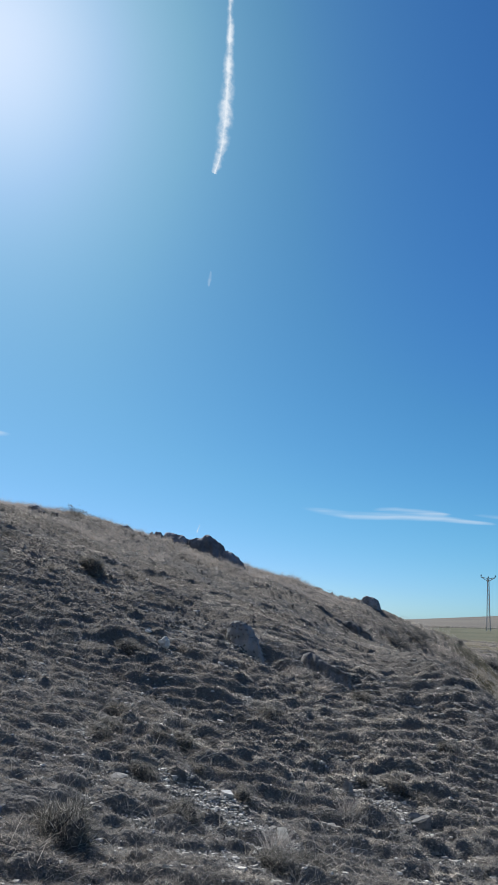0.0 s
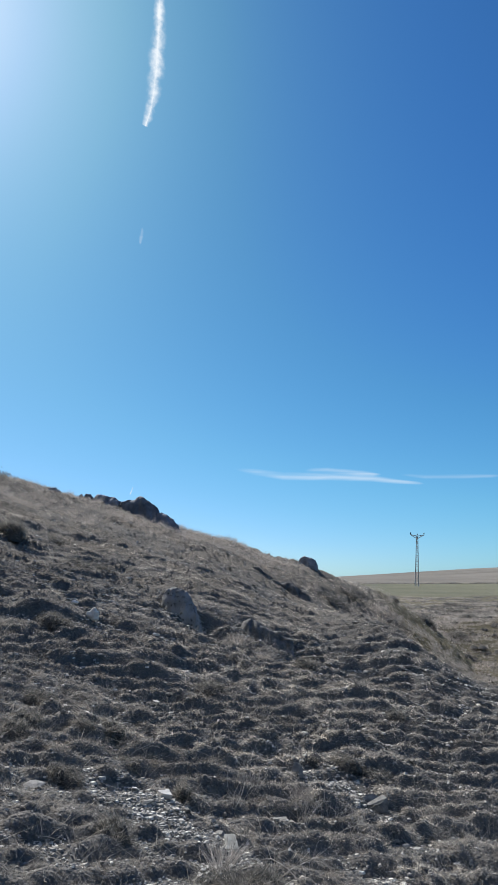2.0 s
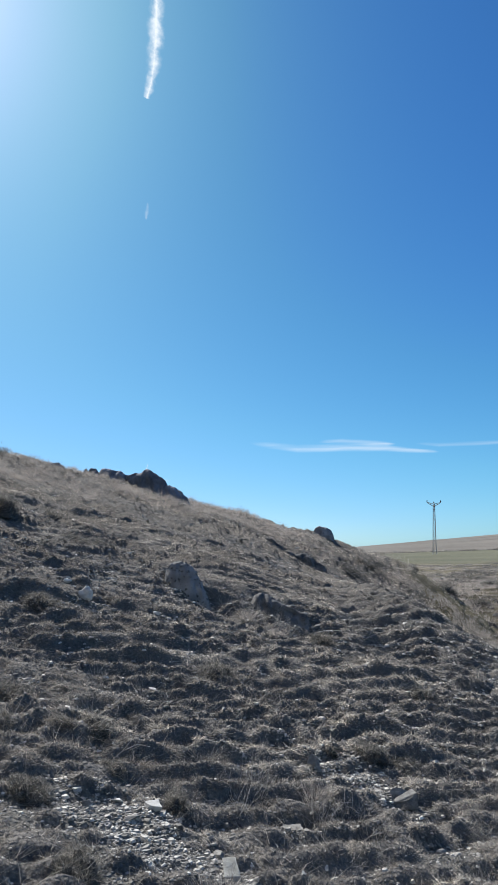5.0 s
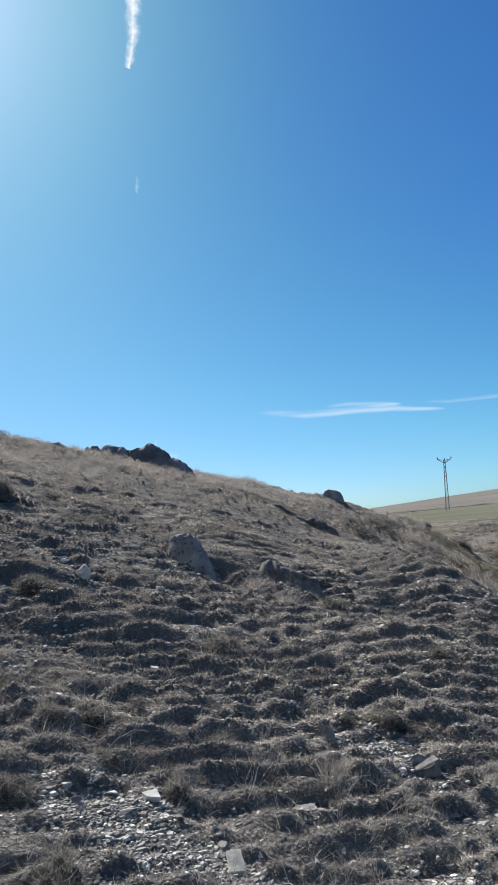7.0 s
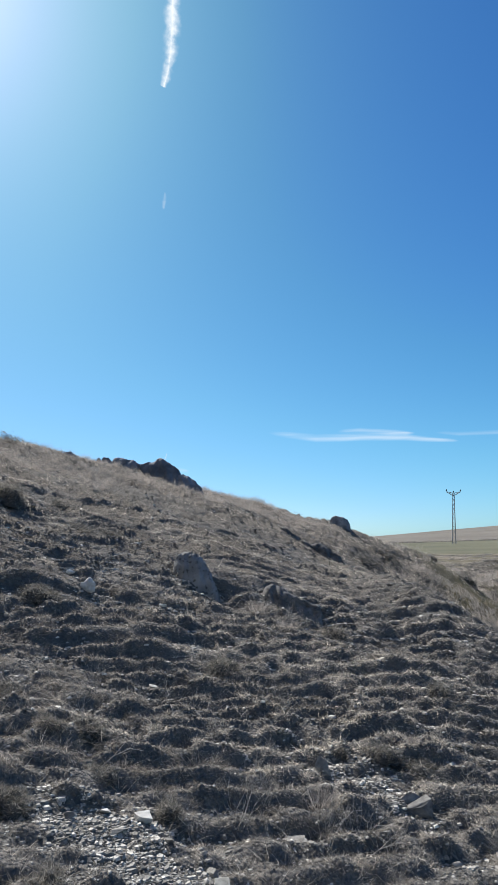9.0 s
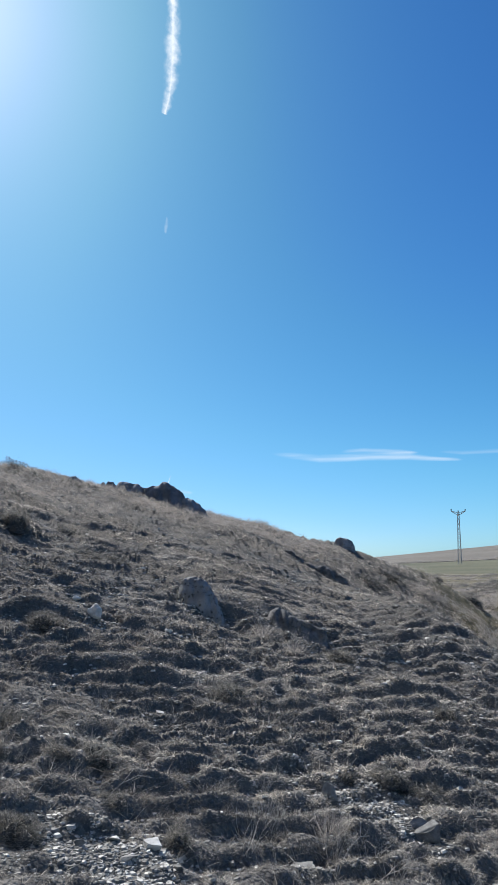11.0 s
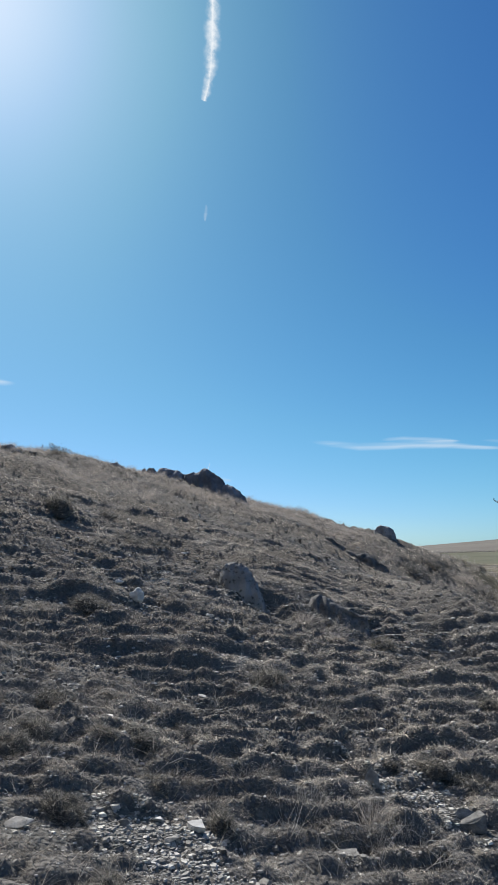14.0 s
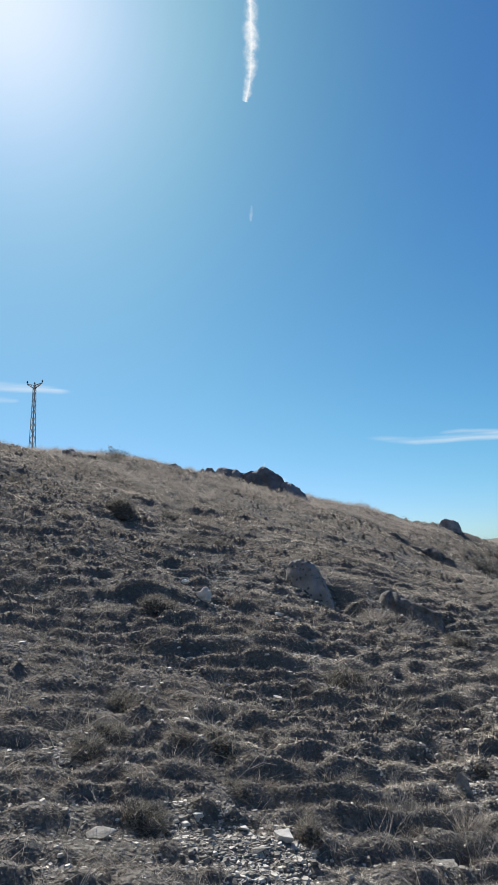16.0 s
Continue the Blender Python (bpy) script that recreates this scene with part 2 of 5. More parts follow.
# ---- the lie of the land ----
PLANE = [0.0323, -1.1650, 0.2917, -0.3423, 0.1889]
MOUNDS = [0.959, 0.827, 1.777, 0.972, 0.478, 0.327, 0.527, -0.129, 0.021, -0.081, -0.505, 1.080, -0.267, 0.574, 0.201, -0.378, 0.465, 0.438, 0.331, -0.008, 0.229, -0.413, -0.691, -0.468, -0.382, -0.068, 1.085, -0.949, 0.223, -0.673, 0.446, -0.225, -1.677, 0.151, -0.074]
V_Y = [-400, -60, 0, 12, 22, 30, 34, 38, 46, 60, 90, 137, 200, 300, 430, 560, 900, 2500, 4500]
V_Z = [-2.0, -2.0, -2.2, -2.9, -2.9, -2.2, -1.75, -1.1, -0.6, -0.2, 0.35, 1.4, 2.6, 4.4, 6.6, 5.0, -8.0, -40.0, -60.0]


def lattice(i, j, seed):
    h = (i.astype(np.int64) * 374761393 + j.astype(np.int64) * 668265263 + seed * 1442695041) & 0x7FFFFFFF
    h = ((h ^ (h >> 13)) * 1274126177) & 0x7FFFFFFF
    return ((h ^ (h >> 16)) & 0xFFFF) / 65535.0


def value_noise(x, y, seed=0):
    i, j = np.floor(x), np.floor(y)
    u, v = x - i, y - j
    u, v = u * u * (3 - 2 * u), v * v * (3 - 2 * v)
    a, b = lattice(i, j, seed), lattice(i + 1, j, seed)
    c, d = lattice(i, j + 1, seed), lattice(i + 1, j + 1, seed)
    return (a * (1 - u) + b * u) * (1 - v) + (c * (1 - u) + d * u) * v - 0.5


def fractal(x, y, seed=0, octaves=4):
    out, amp = 0.0, 1.0
    for k in range(octaves):
        out = out + amp * value_noise(x, y, seed + 17 * k)
        x, y, amp = x * 2.03 + 5.1, y * 2.03 + 1.7, amp * 0.5
    return out


def ease(v, k, w):
    return np.where(v > k, k + w * (1 - np.exp(-np.maximum(v - k, 0) / w)), v)


def hill(x, y):
    drop = -0.15 * np.clip((y - 19) / 9, 0, 1) - 0.02 * np.maximum(y - 35, 0) ** 2 - 0.10 * np.maximum(x - (7.0 + 0.06 * (y - 20)), 0) ** 2
    x = -ease(-ease(x, 9.0, 3.0), 11.0, 5.0)
    y = ease(y, 40.0, 5.0)
    z = PLANE[0] + PLANE[1] * x / 10 + PLANE[2] * y / 10 + PLANE[3] * x * y / 100 + PLANE[4] * y * y / 100 + drop
    k = 0
    for gx in (-10, -5, 0, 5, 10):
        for gy in (4, 10, 16, 22, 28, 34, 40):
            z = z + MOUNDS[k] * np.exp(-((x - gx) ** 2 + (y - gy) ** 2) / 40.5)
            k += 1
    z = z + 0.7 * np.exp(-((x - 4.6) / 1.15) ** 2 - ((y - 20.5) / 4.0) ** 2) - 0.2 * np.exp(-((x - 7.4) / 1.2) ** 2 - ((y - 20.5) / 4) ** 2)
    for gx, gy, up, wide in ((4.8, 33.4, 0.24, 1.1), (-1.1, 28.6, -0.25, 0.6), (0.2, 15.45, -0.24, 0.5), (1.55, 15.9, -0.16, 0.5), (3.4, 27.2, -0.12, 0.7)):
        z = z + up * np.exp(-((x - gx) ** 2 + (y - gy) ** 2) / wide ** 2)
    return z


def valley(x, y):
    far = np.hypot(x * 0.6, y)
    z = np.interp(np.where(y > 0, y, y), V_Y, V_Z)
    z = z + 0.9 * fractal(x / 9, y / 9, 3, 4) * np.clip((y - 24) / 12, 0, 1) * np.clip((95 - y) / 30, 0, 1)
    z = z + 1.6 * fractal(x / 160, y / 160, 8, 3) * np.clip((far - 180) / 200, 0, 1)
    # the gully's far bank, and the rise behind the crest
    z = z + 0.8 * np.exp(-((x - 15) ** 2 + (y - 40) ** 2) / 30) + 0.055 * np.clip(x - 90, -45, 220) * np.clip((y - 150) / 280, 0, 1)
    z = z + 19.0 * np.exp(-((x + 48) ** 2 + (y - 104) ** 2) / 1250)
    return z


def land(x, y):
    a, b = hill(x, y), valley(x, y)
    k = 0.15
    m = np.maximum(a, b)
    return m + k * np.log(np.exp((a - m) / k) + np.exp((b - m) / k))


# trodden banks with a steep front: x, y, half width, height
BANKS_WEST = [(-2.21, 15.76, 1.0, 0.24), (-2.06, 12.35, 0.6, 0.26), (-1.69, 11.73, 0.24, 0.17), (-1.58, 10.96, 0.32, 0.18), (-1.17, 13.5, 0.16, 0.16), (0.4, 16.38, 0.7, 0.18), (0.21, 10.96, 0.17, 0.19), (-1.1, 9.67, 0.2, 0.17), (-0.92, 8.73, 0.38, 0.15), (-0.49, 8.78, 0.18, 0.17), (0.25, 9.48, 0.28, 0.14), (-0.72, 7.93, 0.16, 0.15), (-1.05, 7.68, 0.13, 0.14), (-0.1, 7.58, 0.13, 0.13), (-0.58, 9.71, 0.15, 0.14), (-0.23, 12.9, 0.26, 0.12), (-3.87, 16.2, 0.6, 0.24), (-3.46, 19.24, 1.2, 0.22)]
BANKS_EAST = [(1.53, 15.22, 0.3, 0.22), (1.02, 10.78, 0.55, 0.22), (1.47, 10.69, 0.13, 0.13), (2.24, 11.64, 0.42, 0.18), (2.24, 10.83, 0.6, 0.24), (3.27, 14.25, 0.6, 0.3), (3.06, 16.1, 0.32, 0.2), (1.01, 13.72, 0.17, 0.16), (2.28, 13.93, 0.32, 0.18), (2.9, 10.82, 0.2, 0.13), (1.51, 9.21, 0.12, 0.17), (0.72, 8.13, 0.18, 0.11), (1.96, 9.0, 0.28, 0.15), (1.05, 7.99, 0.22, 0.11), (3.02, 13.4, 0.34, 0.16)]


def row_slope(x):
    """How steeply the trodden rows cross the plan: they keep near the contours."""
    return 0.93 - 0.12 * np.clip(x, -4.0, 4.0)


def banks(x, y):
    z = np.zeros(np.shape(x))
    for bx, by, w, h in BANKS_WEST + BANKS_EAST:
        turn = math.atan(row_slope(bx))
        dx, dy = x - bx, y - by
        along = dx * math.cos(turn) + dy * math.sin(turn)
        over = dy * math.cos(turn) - dx * math.sin(turn) + 0.16 * fractal(x / 0.6, y / 0.6, 19, 2)
        front = np.clip(over / 0.16, 0, 1)
        z = np.maximum(z, 0.55 * h * front * front * (3 - 2 * front) * np.exp(-np.maximum(over - 0.12, 0) / 0.42) * np.exp(-(along / (1.25 * w)) ** 4))
    return z


def row_count(x, y):
    q = np.clip(x, -4.0, 4.0)
    return (y - 0.93 * q + 0.06 * q * q - row_slope(x) * (x - q)) / 0.4 + 1.7 * fractal((x + y) / 4.2, (y - x) / 1.9, 31, 3)


def relief(x, y):
    """Trodden terraces and hummocks on the hill."""
    on = np.clip((45 - y) / 12, 0, 1) * np.clip((14 - x) / 4, 0, 1) * np.clip((y - 2.5) / 3, 0.25, 1)
    fr = row_phase(x, y)
    step = np.where(fr < 0.3, fr / 0.3, (1 - fr) / 0.7)
    step = step * step * (3 - 2 * step) - 0.5
    strength = (1 - 0.85 * gravel_share(x, y)) * np.clip(0.8 + 1.4 * fractal(x / 1.3, y / 1.3, 61, 2), 0.35, 1.3)
    z = np.interp(y, (8, 16, 24), (0.09, 0.14, 0.235)) * np.clip((y - 5.6) / 2.5, 0.15, 1) * step * strength + 0.035 * fractal((x + y) / 1.1, (y - x) / 0.36, 47, 4) + 0.2 * fractal(x / 3.2, y / 2.6, 53, 2)
    return z * on + banks(x, y)


def row_phase(x, y):
    ph = row_count(x, y)
    return ph - np.floor(ph)


def gravel_share(x, y):
    """How bare the slope is: 1 on the gravel patches."""
    g = np.exp(-(((x + 0.45) / 0.5) ** 2 + ((y - 7.65) / 0.5) ** 2))
    g = np.maximum(g, 0.8 * np.exp(-(((x - 1.5) / 0.7) ** 2 + ((y - 10.4) / 0.6) ** 2)))
    g = np.maximum(g, 0.1 * np.exp(-(((x + 1.5) / 0.6) ** 2 + ((y - 6.6) / 0.5) ** 2)))
    g = np.maximum(g, 0.15 * np.exp(-(((x + 0.7) / 0.5) ** 2 + ((y - 5.9) / 0.4) ** 2)))
    line = 2.35 + 0.17 * (y - 14.5)
    g = np.maximum(g, 0.75 * np.exp(-(((x - line) / 0.3) ** 2)) * np.clip((y - 13) / 2, 0, 1) * np.clip((25 - y) / 3, 0, 1))
    shale = 0.62 * np.clip((x - 2.6 - 0.06 * (y - 15)) / 1.2, 0, 1) * np.clip((y - 13.5) / 3, 0, 1) * np.clip((28 - y) / 3, 0, 1)
    g = np.maximum(g, np.maximum(shale, 0.4 * np.clip((x - 3.0) / 1.0, 0, 1) * np.clip((y - 9) / 2, 0, 1) * np.clip((17 - y) / 3, 0, 1)))
    return np.maximum(g, np.clip(2.2 * fractal(x / 1.7, y / 1.2, 77, 3) - np.where(x < -0.6, 0.6, 0.25), 0, 0.75))


# matted grass cushions: one at most in each cell of a grid
CELL_X, CELL_Y, LEFT, FRONT = 0.155, 0.125, -19.0, -1.5
BARE_SPOTS = [(-0.35, 15.6, 0.7), (-0.1, 15.3, 0.5), (1.35, 16.2, 0.9), (1.75, 16.0, 0.5), (-0.32, 7.95, 0.14), (0.2, 7.27, 0.12), (-0.77, 7.69, 0.1), (-0.59, 7.94, 0.14), (-0.45, 7.69, 0.15), (0.75, 8.55, 0.17), (1.15, 10.2, 0.14), (1.63, 11.16, 0.07), (-1.7, 12.95, 0.3), (-0.75, 13.68, 0.15), (-0.2, 11.61, 0.08), (-0.57, 10.73, 0.14), (2.1, 9.02, 0.15), (1.39, 7.94, 0.08), (-1.31, 7.23, 0.2), (2.02, 9.95, 0.34), (-2.11, 13.57, 0.2)]


def grow_cushions():
    i, j = np.meshgrid(np.arange(208), np.arange(320), indexing="ij")
    i, j = i.astype(float), j.astype(float)
    cx = LEFT + (i + 0.1 + 0.8 * lattice(i, j, 101)) * CELL_X
    cy = FRONT + (j + 0.1 + 0.8 * lattice(i, j, 102)) * CELL_Y
    u = lattice(i, j, 103)
    wide = 0.065 + 0.12 * u ** 2
    wide = wide * (1 + np.clip((cy - 11) / 30, 0, 0.3)) * 1.4
    deep = wide * (0.28 + 0.18 * lattice(i, j, 104)) + 0.015
    high = (0.038 + 0.22 * (wide - 0.09)) * (0.75 + 0.55 * lattice(i, j, 106))
    high = high * np.interp(cy, (9, 17), (1.1, 1.2))
    fr = row_phase(cx, cy)
    want = np.where((fr > 0.04) & (fr < 0.52), 0.92, 0.15) * (1 - 0.96 * gravel_share(cx, cy))
    want = want * np.where((cy > 21.5 - 0.3 * (cx + 6)) & (cx < -2), 0.75, 1.0)
    want = want * np.interp(cy, (16, 22), (1.0, 0.9))
    want = np.where(banks(cx, cy) > 0.05, np.maximum(want, 0.8), want)
    ok = (lattice(i, j, 105) < want) & (hill(cx, cy) > valley(cx, cy) + 0.15)
    for qx, qy, w in BARE_SPOTS:
        ok &= ~((np.abs(cx - qx) < 0.5 * w + wide + 0.02) & (cy - qy < 0.5 * w + 0.06) & (cy - qy > -0.5 * w - 0.12 - deep))
    return cx, cy, wide, deep, np.where(ok, high, 0.0)


CUSHIONS = grow_cushions()


def cushion(x, y):
    """How far the nearest cushion stands off the soil."""
    i = np.floor((x - LEFT) / CELL_X).astype(int)
    j = np.floor((y - FRONT) / CELL_Y).astype(int)
    cx, cy, wide, deep, high = CUSHIONS
    out = np.zeros(np.shape(x))
    for di in (-2, -1, 0, 1, 2):
        for dj in (-3, -2, -1, 0, 1, 2, 3):
            a, c = i + di, j + dj
            inside = (a >= 0) & (a < cx.shape[0]) & (c >= 0) & (c < cx.shape[1])
            a, c = np.clip(a, 0, cx.shape[0] - 1), np.clip(c, 0, cx.shape[1] - 1)
            dx, dy = x - cx[a, c], y - cy[a, c]
            turn = np.arctan(row_slope(cx[a, c]))
            along, over = dx * np.cos(turn) + dy * np.sin(turn), dy * np.cos(turn) - dx * np.sin(turn)
            d = (along / wide[a, c]) ** 2 + (over / deep[a, c]) ** 2
            out = np.maximum(out, inside * high[a, c] * np.clip(1 - d, 0, 1) ** 0.62)
    return out


def bare_surface(x, y):
    x, y = np.asarray(x, float), np.asarray(y, float)
    return land(x, y) + relief(x, y)


def surface(x, y):
    x, y = np.asarray(x, float), np.asarray(y, float)
    return bare_surface(x, y) + cushion(x, y) * (0.88 + 0.6 * fractal((x + y) / 0.3, (y - x) / 0.1, 9, 2))


def at(x, y):
    return float(bare_surface(np.array([x]), np.array([y]))[0])


def quick_mesh(name, verts, tris, mats, slots=None, quads=None, smooth=False):
    """A mesh from arrays."""
    me = bpy.data.meshes.new(name)
    tris = np.asarray(tris, np.int32).reshape(-1, 3 if quads is None else 4)
    size = tris.shape[1]
    me.vertices.add(len(verts))
    me.vertices.foreach_set("co", np.asarray(verts, np.float32).ravel())
    me.loops.add(tris.size)
    me.loops.foreach_set("vertex_index", tris.ravel())
    me.polygons.add(len(tris))
    me.polygons.foreach_set("loop_start", np.arange(0, tris.size, size, dtype=np.int32))
    for m in mats:
        me.materials.append(m)
    if slots is not None:
        me.polygons.foreach_set("material_index", np.asarray(slots, np.int32))
    if smooth:
        me.polygons.foreach_set("use_smooth", np.ones(len(tris), bool))
    me.update(calc_edges=True)
    me.validate()
    return me


def build_ground():
    cx, cy = 0.2, 0.5
    ang = np.radians(np.r_[np.arange(-180, -84, 4.0), np.arange(-84, -31, 0.8), np.arange(-31, 29, 0.2), np.arange(29, 84, 0.8), np.arange(84, 180, 4.0)])
    rad = [0.25]
    while rad[-1] < 4400:
        r = rad[-1]
        rad.append(r * (1.06 if r < 2.5 else 1.0075 if r < 4 else 1.0047 if r < 22 else 1.0066 if r < 34 else 1.01 if r < 46 else 1.025 if r < 600 else 1.08))
    rad = np.array(rad)
    A, R = np.meshgrid(ang, rad)
    X, Y = cx + R * np.sin(A), cy + R * np.cos(A)
    Z = surface(X, Y)
    n, m = X.shape
    verts = np.stack([X, Y, Z], -1).reshape(-1, 3)
    verts = np.vstack([verts, [[cx, cy, at(cx, cy)]]])
    i, j = np.meshgrid(np.arange(n - 1), np.arange(m), indexing="ij")
    j2 = (j + 1) % m
    quads = np.stack([i * m + j, (i + 1) * m + j, (i + 1) * m + j2, i * m + j2], -1).reshape(-1, 4)
    quads = quads[:, ::-1]
    hub = np.array([[n * m, (k + 1) % m, k, k] for k in range(m)])
    tris = np.vstack([quads[:, [0, 1, 2]], quads[:, [0, 2, 3]], hub[:, :3]])
    me = quick_mesh("ground", verts, tris, [M_GROUND], smooth=True)
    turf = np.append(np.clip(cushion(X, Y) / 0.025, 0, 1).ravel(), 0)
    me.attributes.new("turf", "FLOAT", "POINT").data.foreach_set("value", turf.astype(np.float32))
    return tagged(new("ground", me), "stony dry hillside soil falling to a scrubby valley and field", "ground", kind="structure")


build_ground()


# ---- rocks ----
def chisel(seed, cuts=9, detail=3, rough=0.10, hard=0.92):
    """A stone about 1 across: a ball cut flat on several sides and roughened."""
    rnd = random.Random(seed)
    bm = bmesh.new()
    bmesh.ops.create_icosphere(bm, subdivisions=detail, radius=0.56)
    planes = []
    for _ in range(cuts):
        d = Vector((rnd.gauss(0, 1), rnd.gauss(0, 1), rnd.gauss(0, 0.8))).normalized()
        planes.append((d, rnd.uniform(0.27, 0.46)))
    off = Vector((seed * 3.7, seed * 1.3, 0))
    for v in bm.verts:
        for d, h in planes:
            over = v.co.dot(d) - h
            if over > 0:
                v.co -= d * over * hard
        k = noise.fractal(v.co * 2.2 + off, 0.8, 2.1, 6) * rough
        v.co += v.co.normalized() * k
    return bm


def shard(seed, points=13):
    """An angular stone about 1 across: the hull of a few points, its edges broken."""
    rnd = random.Random(seed)
    bm = bmesh.new()
    for _ in range(points):
        d = Vector((rnd.gauss(0, 1), rnd.gauss(0, 1), rnd.gauss(0, 1))).normalized()
        k = max(abs(c) for c in d)
        bm.verts.new(d * (0.5 / k) * rnd.uniform(0.72, 1.0))
    out = bmesh.ops.convex_hull(bm, input=bm.verts)
    bmesh.ops.delete(bm, geom=[g for g in out["geom_interior"] if isinstance(g, bmesh.types.BMVert)], context="VERTS")
    bmesh.ops.bevel(bm, geom=list(bm.edges), offset=0.03, segments=1, affect="EDGES")
    return bm


def slab(seed):
    """A flat-faced block about 1 across, its corners knocked about."""
    rnd = random.Random(seed)
    bm = bmesh.new()
    bmesh.ops.create_cube(bm, size=1)
    for v in bm.verts:
        v.co += Vector((rnd.uniform(-0.24, 0.12), rnd.uniform(-0.24, 0.12), rnd.uniform(-0.16, 0.08)))
    bmesh.ops.subdivide_edges(bm, edges=bm.edges[:], cuts=2, use_grid_fill=True)
    for v in bm.verts:
        v.co += noise.noise_vector(v.co * 2.2 + Vector((seed, 0, 0))) * 0.09
    bmesh.ops.bevel(bm, geom=[e for e in bm.edges if e.calc_face_angle(0) > 0.9], offset=0.03, segments=1, affect="EDGES")
    return bm


def stone_mesh(name, seed, mat, size, cuts=9, detail=3, rough=0.10, hard=0.92, smooth=False):
    bm = slab(seed) if hard == -1 else shard(seed) if hard == 0 else chisel(seed, cuts, detail, rough, hard)
    bmesh.ops.scale(bm, vec=size, verts=bm.verts)
    if smooth:
        for f in bm.faces:
            f.smooth = True
    me = bpy.data.meshes.new(name)
    bm.to_mesh(me)
    bm.free()
    me.materials.append(mat)
    return me


def stone(name, x, y, seed, mat, size, turn=(0, 0, 0), lift=0.2, label="", category="stone", group="", **kw):
    ob = new(name, stone_mesh(name, seed, mat, size, **kw))
    ob.matrix_basis = pose(x, y, at(x, y) + size[2] * lift, *turn)
    return tagged(ob, label, category, group)


def block(parent, x, y, z, seed, mat, size, turn, label="", **kw):
    ob = new("block", stone_mesh("block", seed, mat, size, **kw))
    ob.parent = parent
    ob.matrix_basis = pose(x, y, z, *turn)
    return tagged(ob, label)


def crag(parent, knots, y, depth, seed, mat, rough=0.06, lean=0.0, name="block", grain=2.4):
    """A rock whose crest follows a few heights along x; rounded in plan, cracked, and sunk in the ground."""
    xs, zs = np.array(knots).T
    u = np.linspace(0, 1, 49)
    x = xs[0] + (xs[-1] - xs[0]) * u
    top = np.interp(x, xs, zs)
    foot = min(at(float(q), y - 0.6 * depth) for q in xs) - 0.35
    plan = (1 - np.abs(2 * u - 1) ** 3.5) ** 0.5 * 0.9 + 0.1
    bm = bmesh.new()
    rows = []
    off = Vector((seed * 3.1, seed * 1.7, 0))
    for a in range(49):
        row = []
        for v in np.linspace(-1, 1, 21):
            k = (1 - abs(v) ** 2.6) ** 0.42
            p = Vector((float(x[a]), y + float(v) * depth * float(plan[a]), foot + float(top[a] - foot) * float(k)))
            p.y += lean * (p.z - foot)
            d = noise.fractal(p * grain + off, 0.9, 2.1, 5) * rough
            crack = abs(noise.noise(p * grain * 0.8 + off * 2)) ** 0.5
            p += Vector((0.5 * d, -d, 0.45 * d)) + Vector((0, (0.5 - min(crack, 0.5)) * 1.6 * rough, 0))
            row.append(bm.verts.new(p - parent.location))
        rows.append(row)
    for a in range(48):
        for b in range(20):
            bm.faces.new((rows[a][b], rows[a + 1][b], rows[a + 1][b + 1], rows[a][b + 1])).smooth = True
    for a in (0, 48):
        bm.faces.new(rows[a] if a else rows[a][::-1])
    bmesh.ops.recalc_face_normals(bm, faces=bm.faces)
    me = bpy.data.meshes.new(name)
    bm.to_mesh(me)
    bm.free()
    me.materials.append(mat)
    ob = new(name, me)
    ob.parent = parent
    return ob


def rock_group(name, x, y, label):
    top = tagged(new(name), label, "rock")
    top.location = (x, y, at(x, y))
    return top


outcrop = rock_group("rock_outcrop", -2.4, 29.4, "large dark weathered rock outcrop among dry grass on the crest")
crag(outcrop, ((-4.26, 4.7), (-4.12, 5.12), (-4.03, 5.22), (-3.74, 5.21), (-3.38, 5.1), (-3.2, 5.0), (-3.0, 4.93), (-2.8, 4.6)), 29.5, 0.45, 21, M_ROCK, 0.12)
crag(outcrop, ((-3.15, 4.6), (-3.05, 4.92), (-2.77, 4.97), (-2.54, 4.98), (-2.46, 5.06), (-2.37, 5.12), (-2.21, 5.09), (-2.0, 4.97), (-1.78, 4.77), (-1.58, 4.55), (-1.4, 4.1)), 29.3, 0.6, 22, M_ROCK, 0.13)
crag(outcrop, ((-1.75, 4.1), (-1.63, 4.45), (-1.46, 4.51), (-1.25, 4.41), (-1.05, 4.24), (-0.91, 4.08), (-0.74, 3.82), (-0.62, 3.5)), 29.1, 0.5, 24, M_ROCK, 0.13)

for knots, y, sd in (
    (((-5.79, 5.0), (-5.72, 5.19), (-5.62, 5.31), (-5.38, 5.32), (-5.18, 5.15), (-5.07, 4.9)), 28.2, 31),
    (((-4.72, 5.0), (-4.66, 5.17), (-4.58, 5.22), (-4.52, 5.1)), 29.3, 33),
    (((-4.52, 5.05), (-4.47, 5.17), (-4.41, 5.22), (-4.23, 5.2), (-4.08, 5.0)), 29.3, 36),
):
    rock = rock_group("crest_rock", knots[1][0], y, "low dark rock half buried in the grassy crest")
    crag(rock, knots, y, 0.25, sd, M_ROCK, 0.05)
    tagged(rock, group="rocks on the crest")
rock = rock_group("crest_rock", -7.9, 24.4, "low dark rock half buried in the grassy crest")
block(rock, 0, 0, 0.03, 35, M_ROCK, (0.75, 0.6, 0.42), (0, 5, 20), detail=3, rough=0.12, cuts=12, hard=1.0)

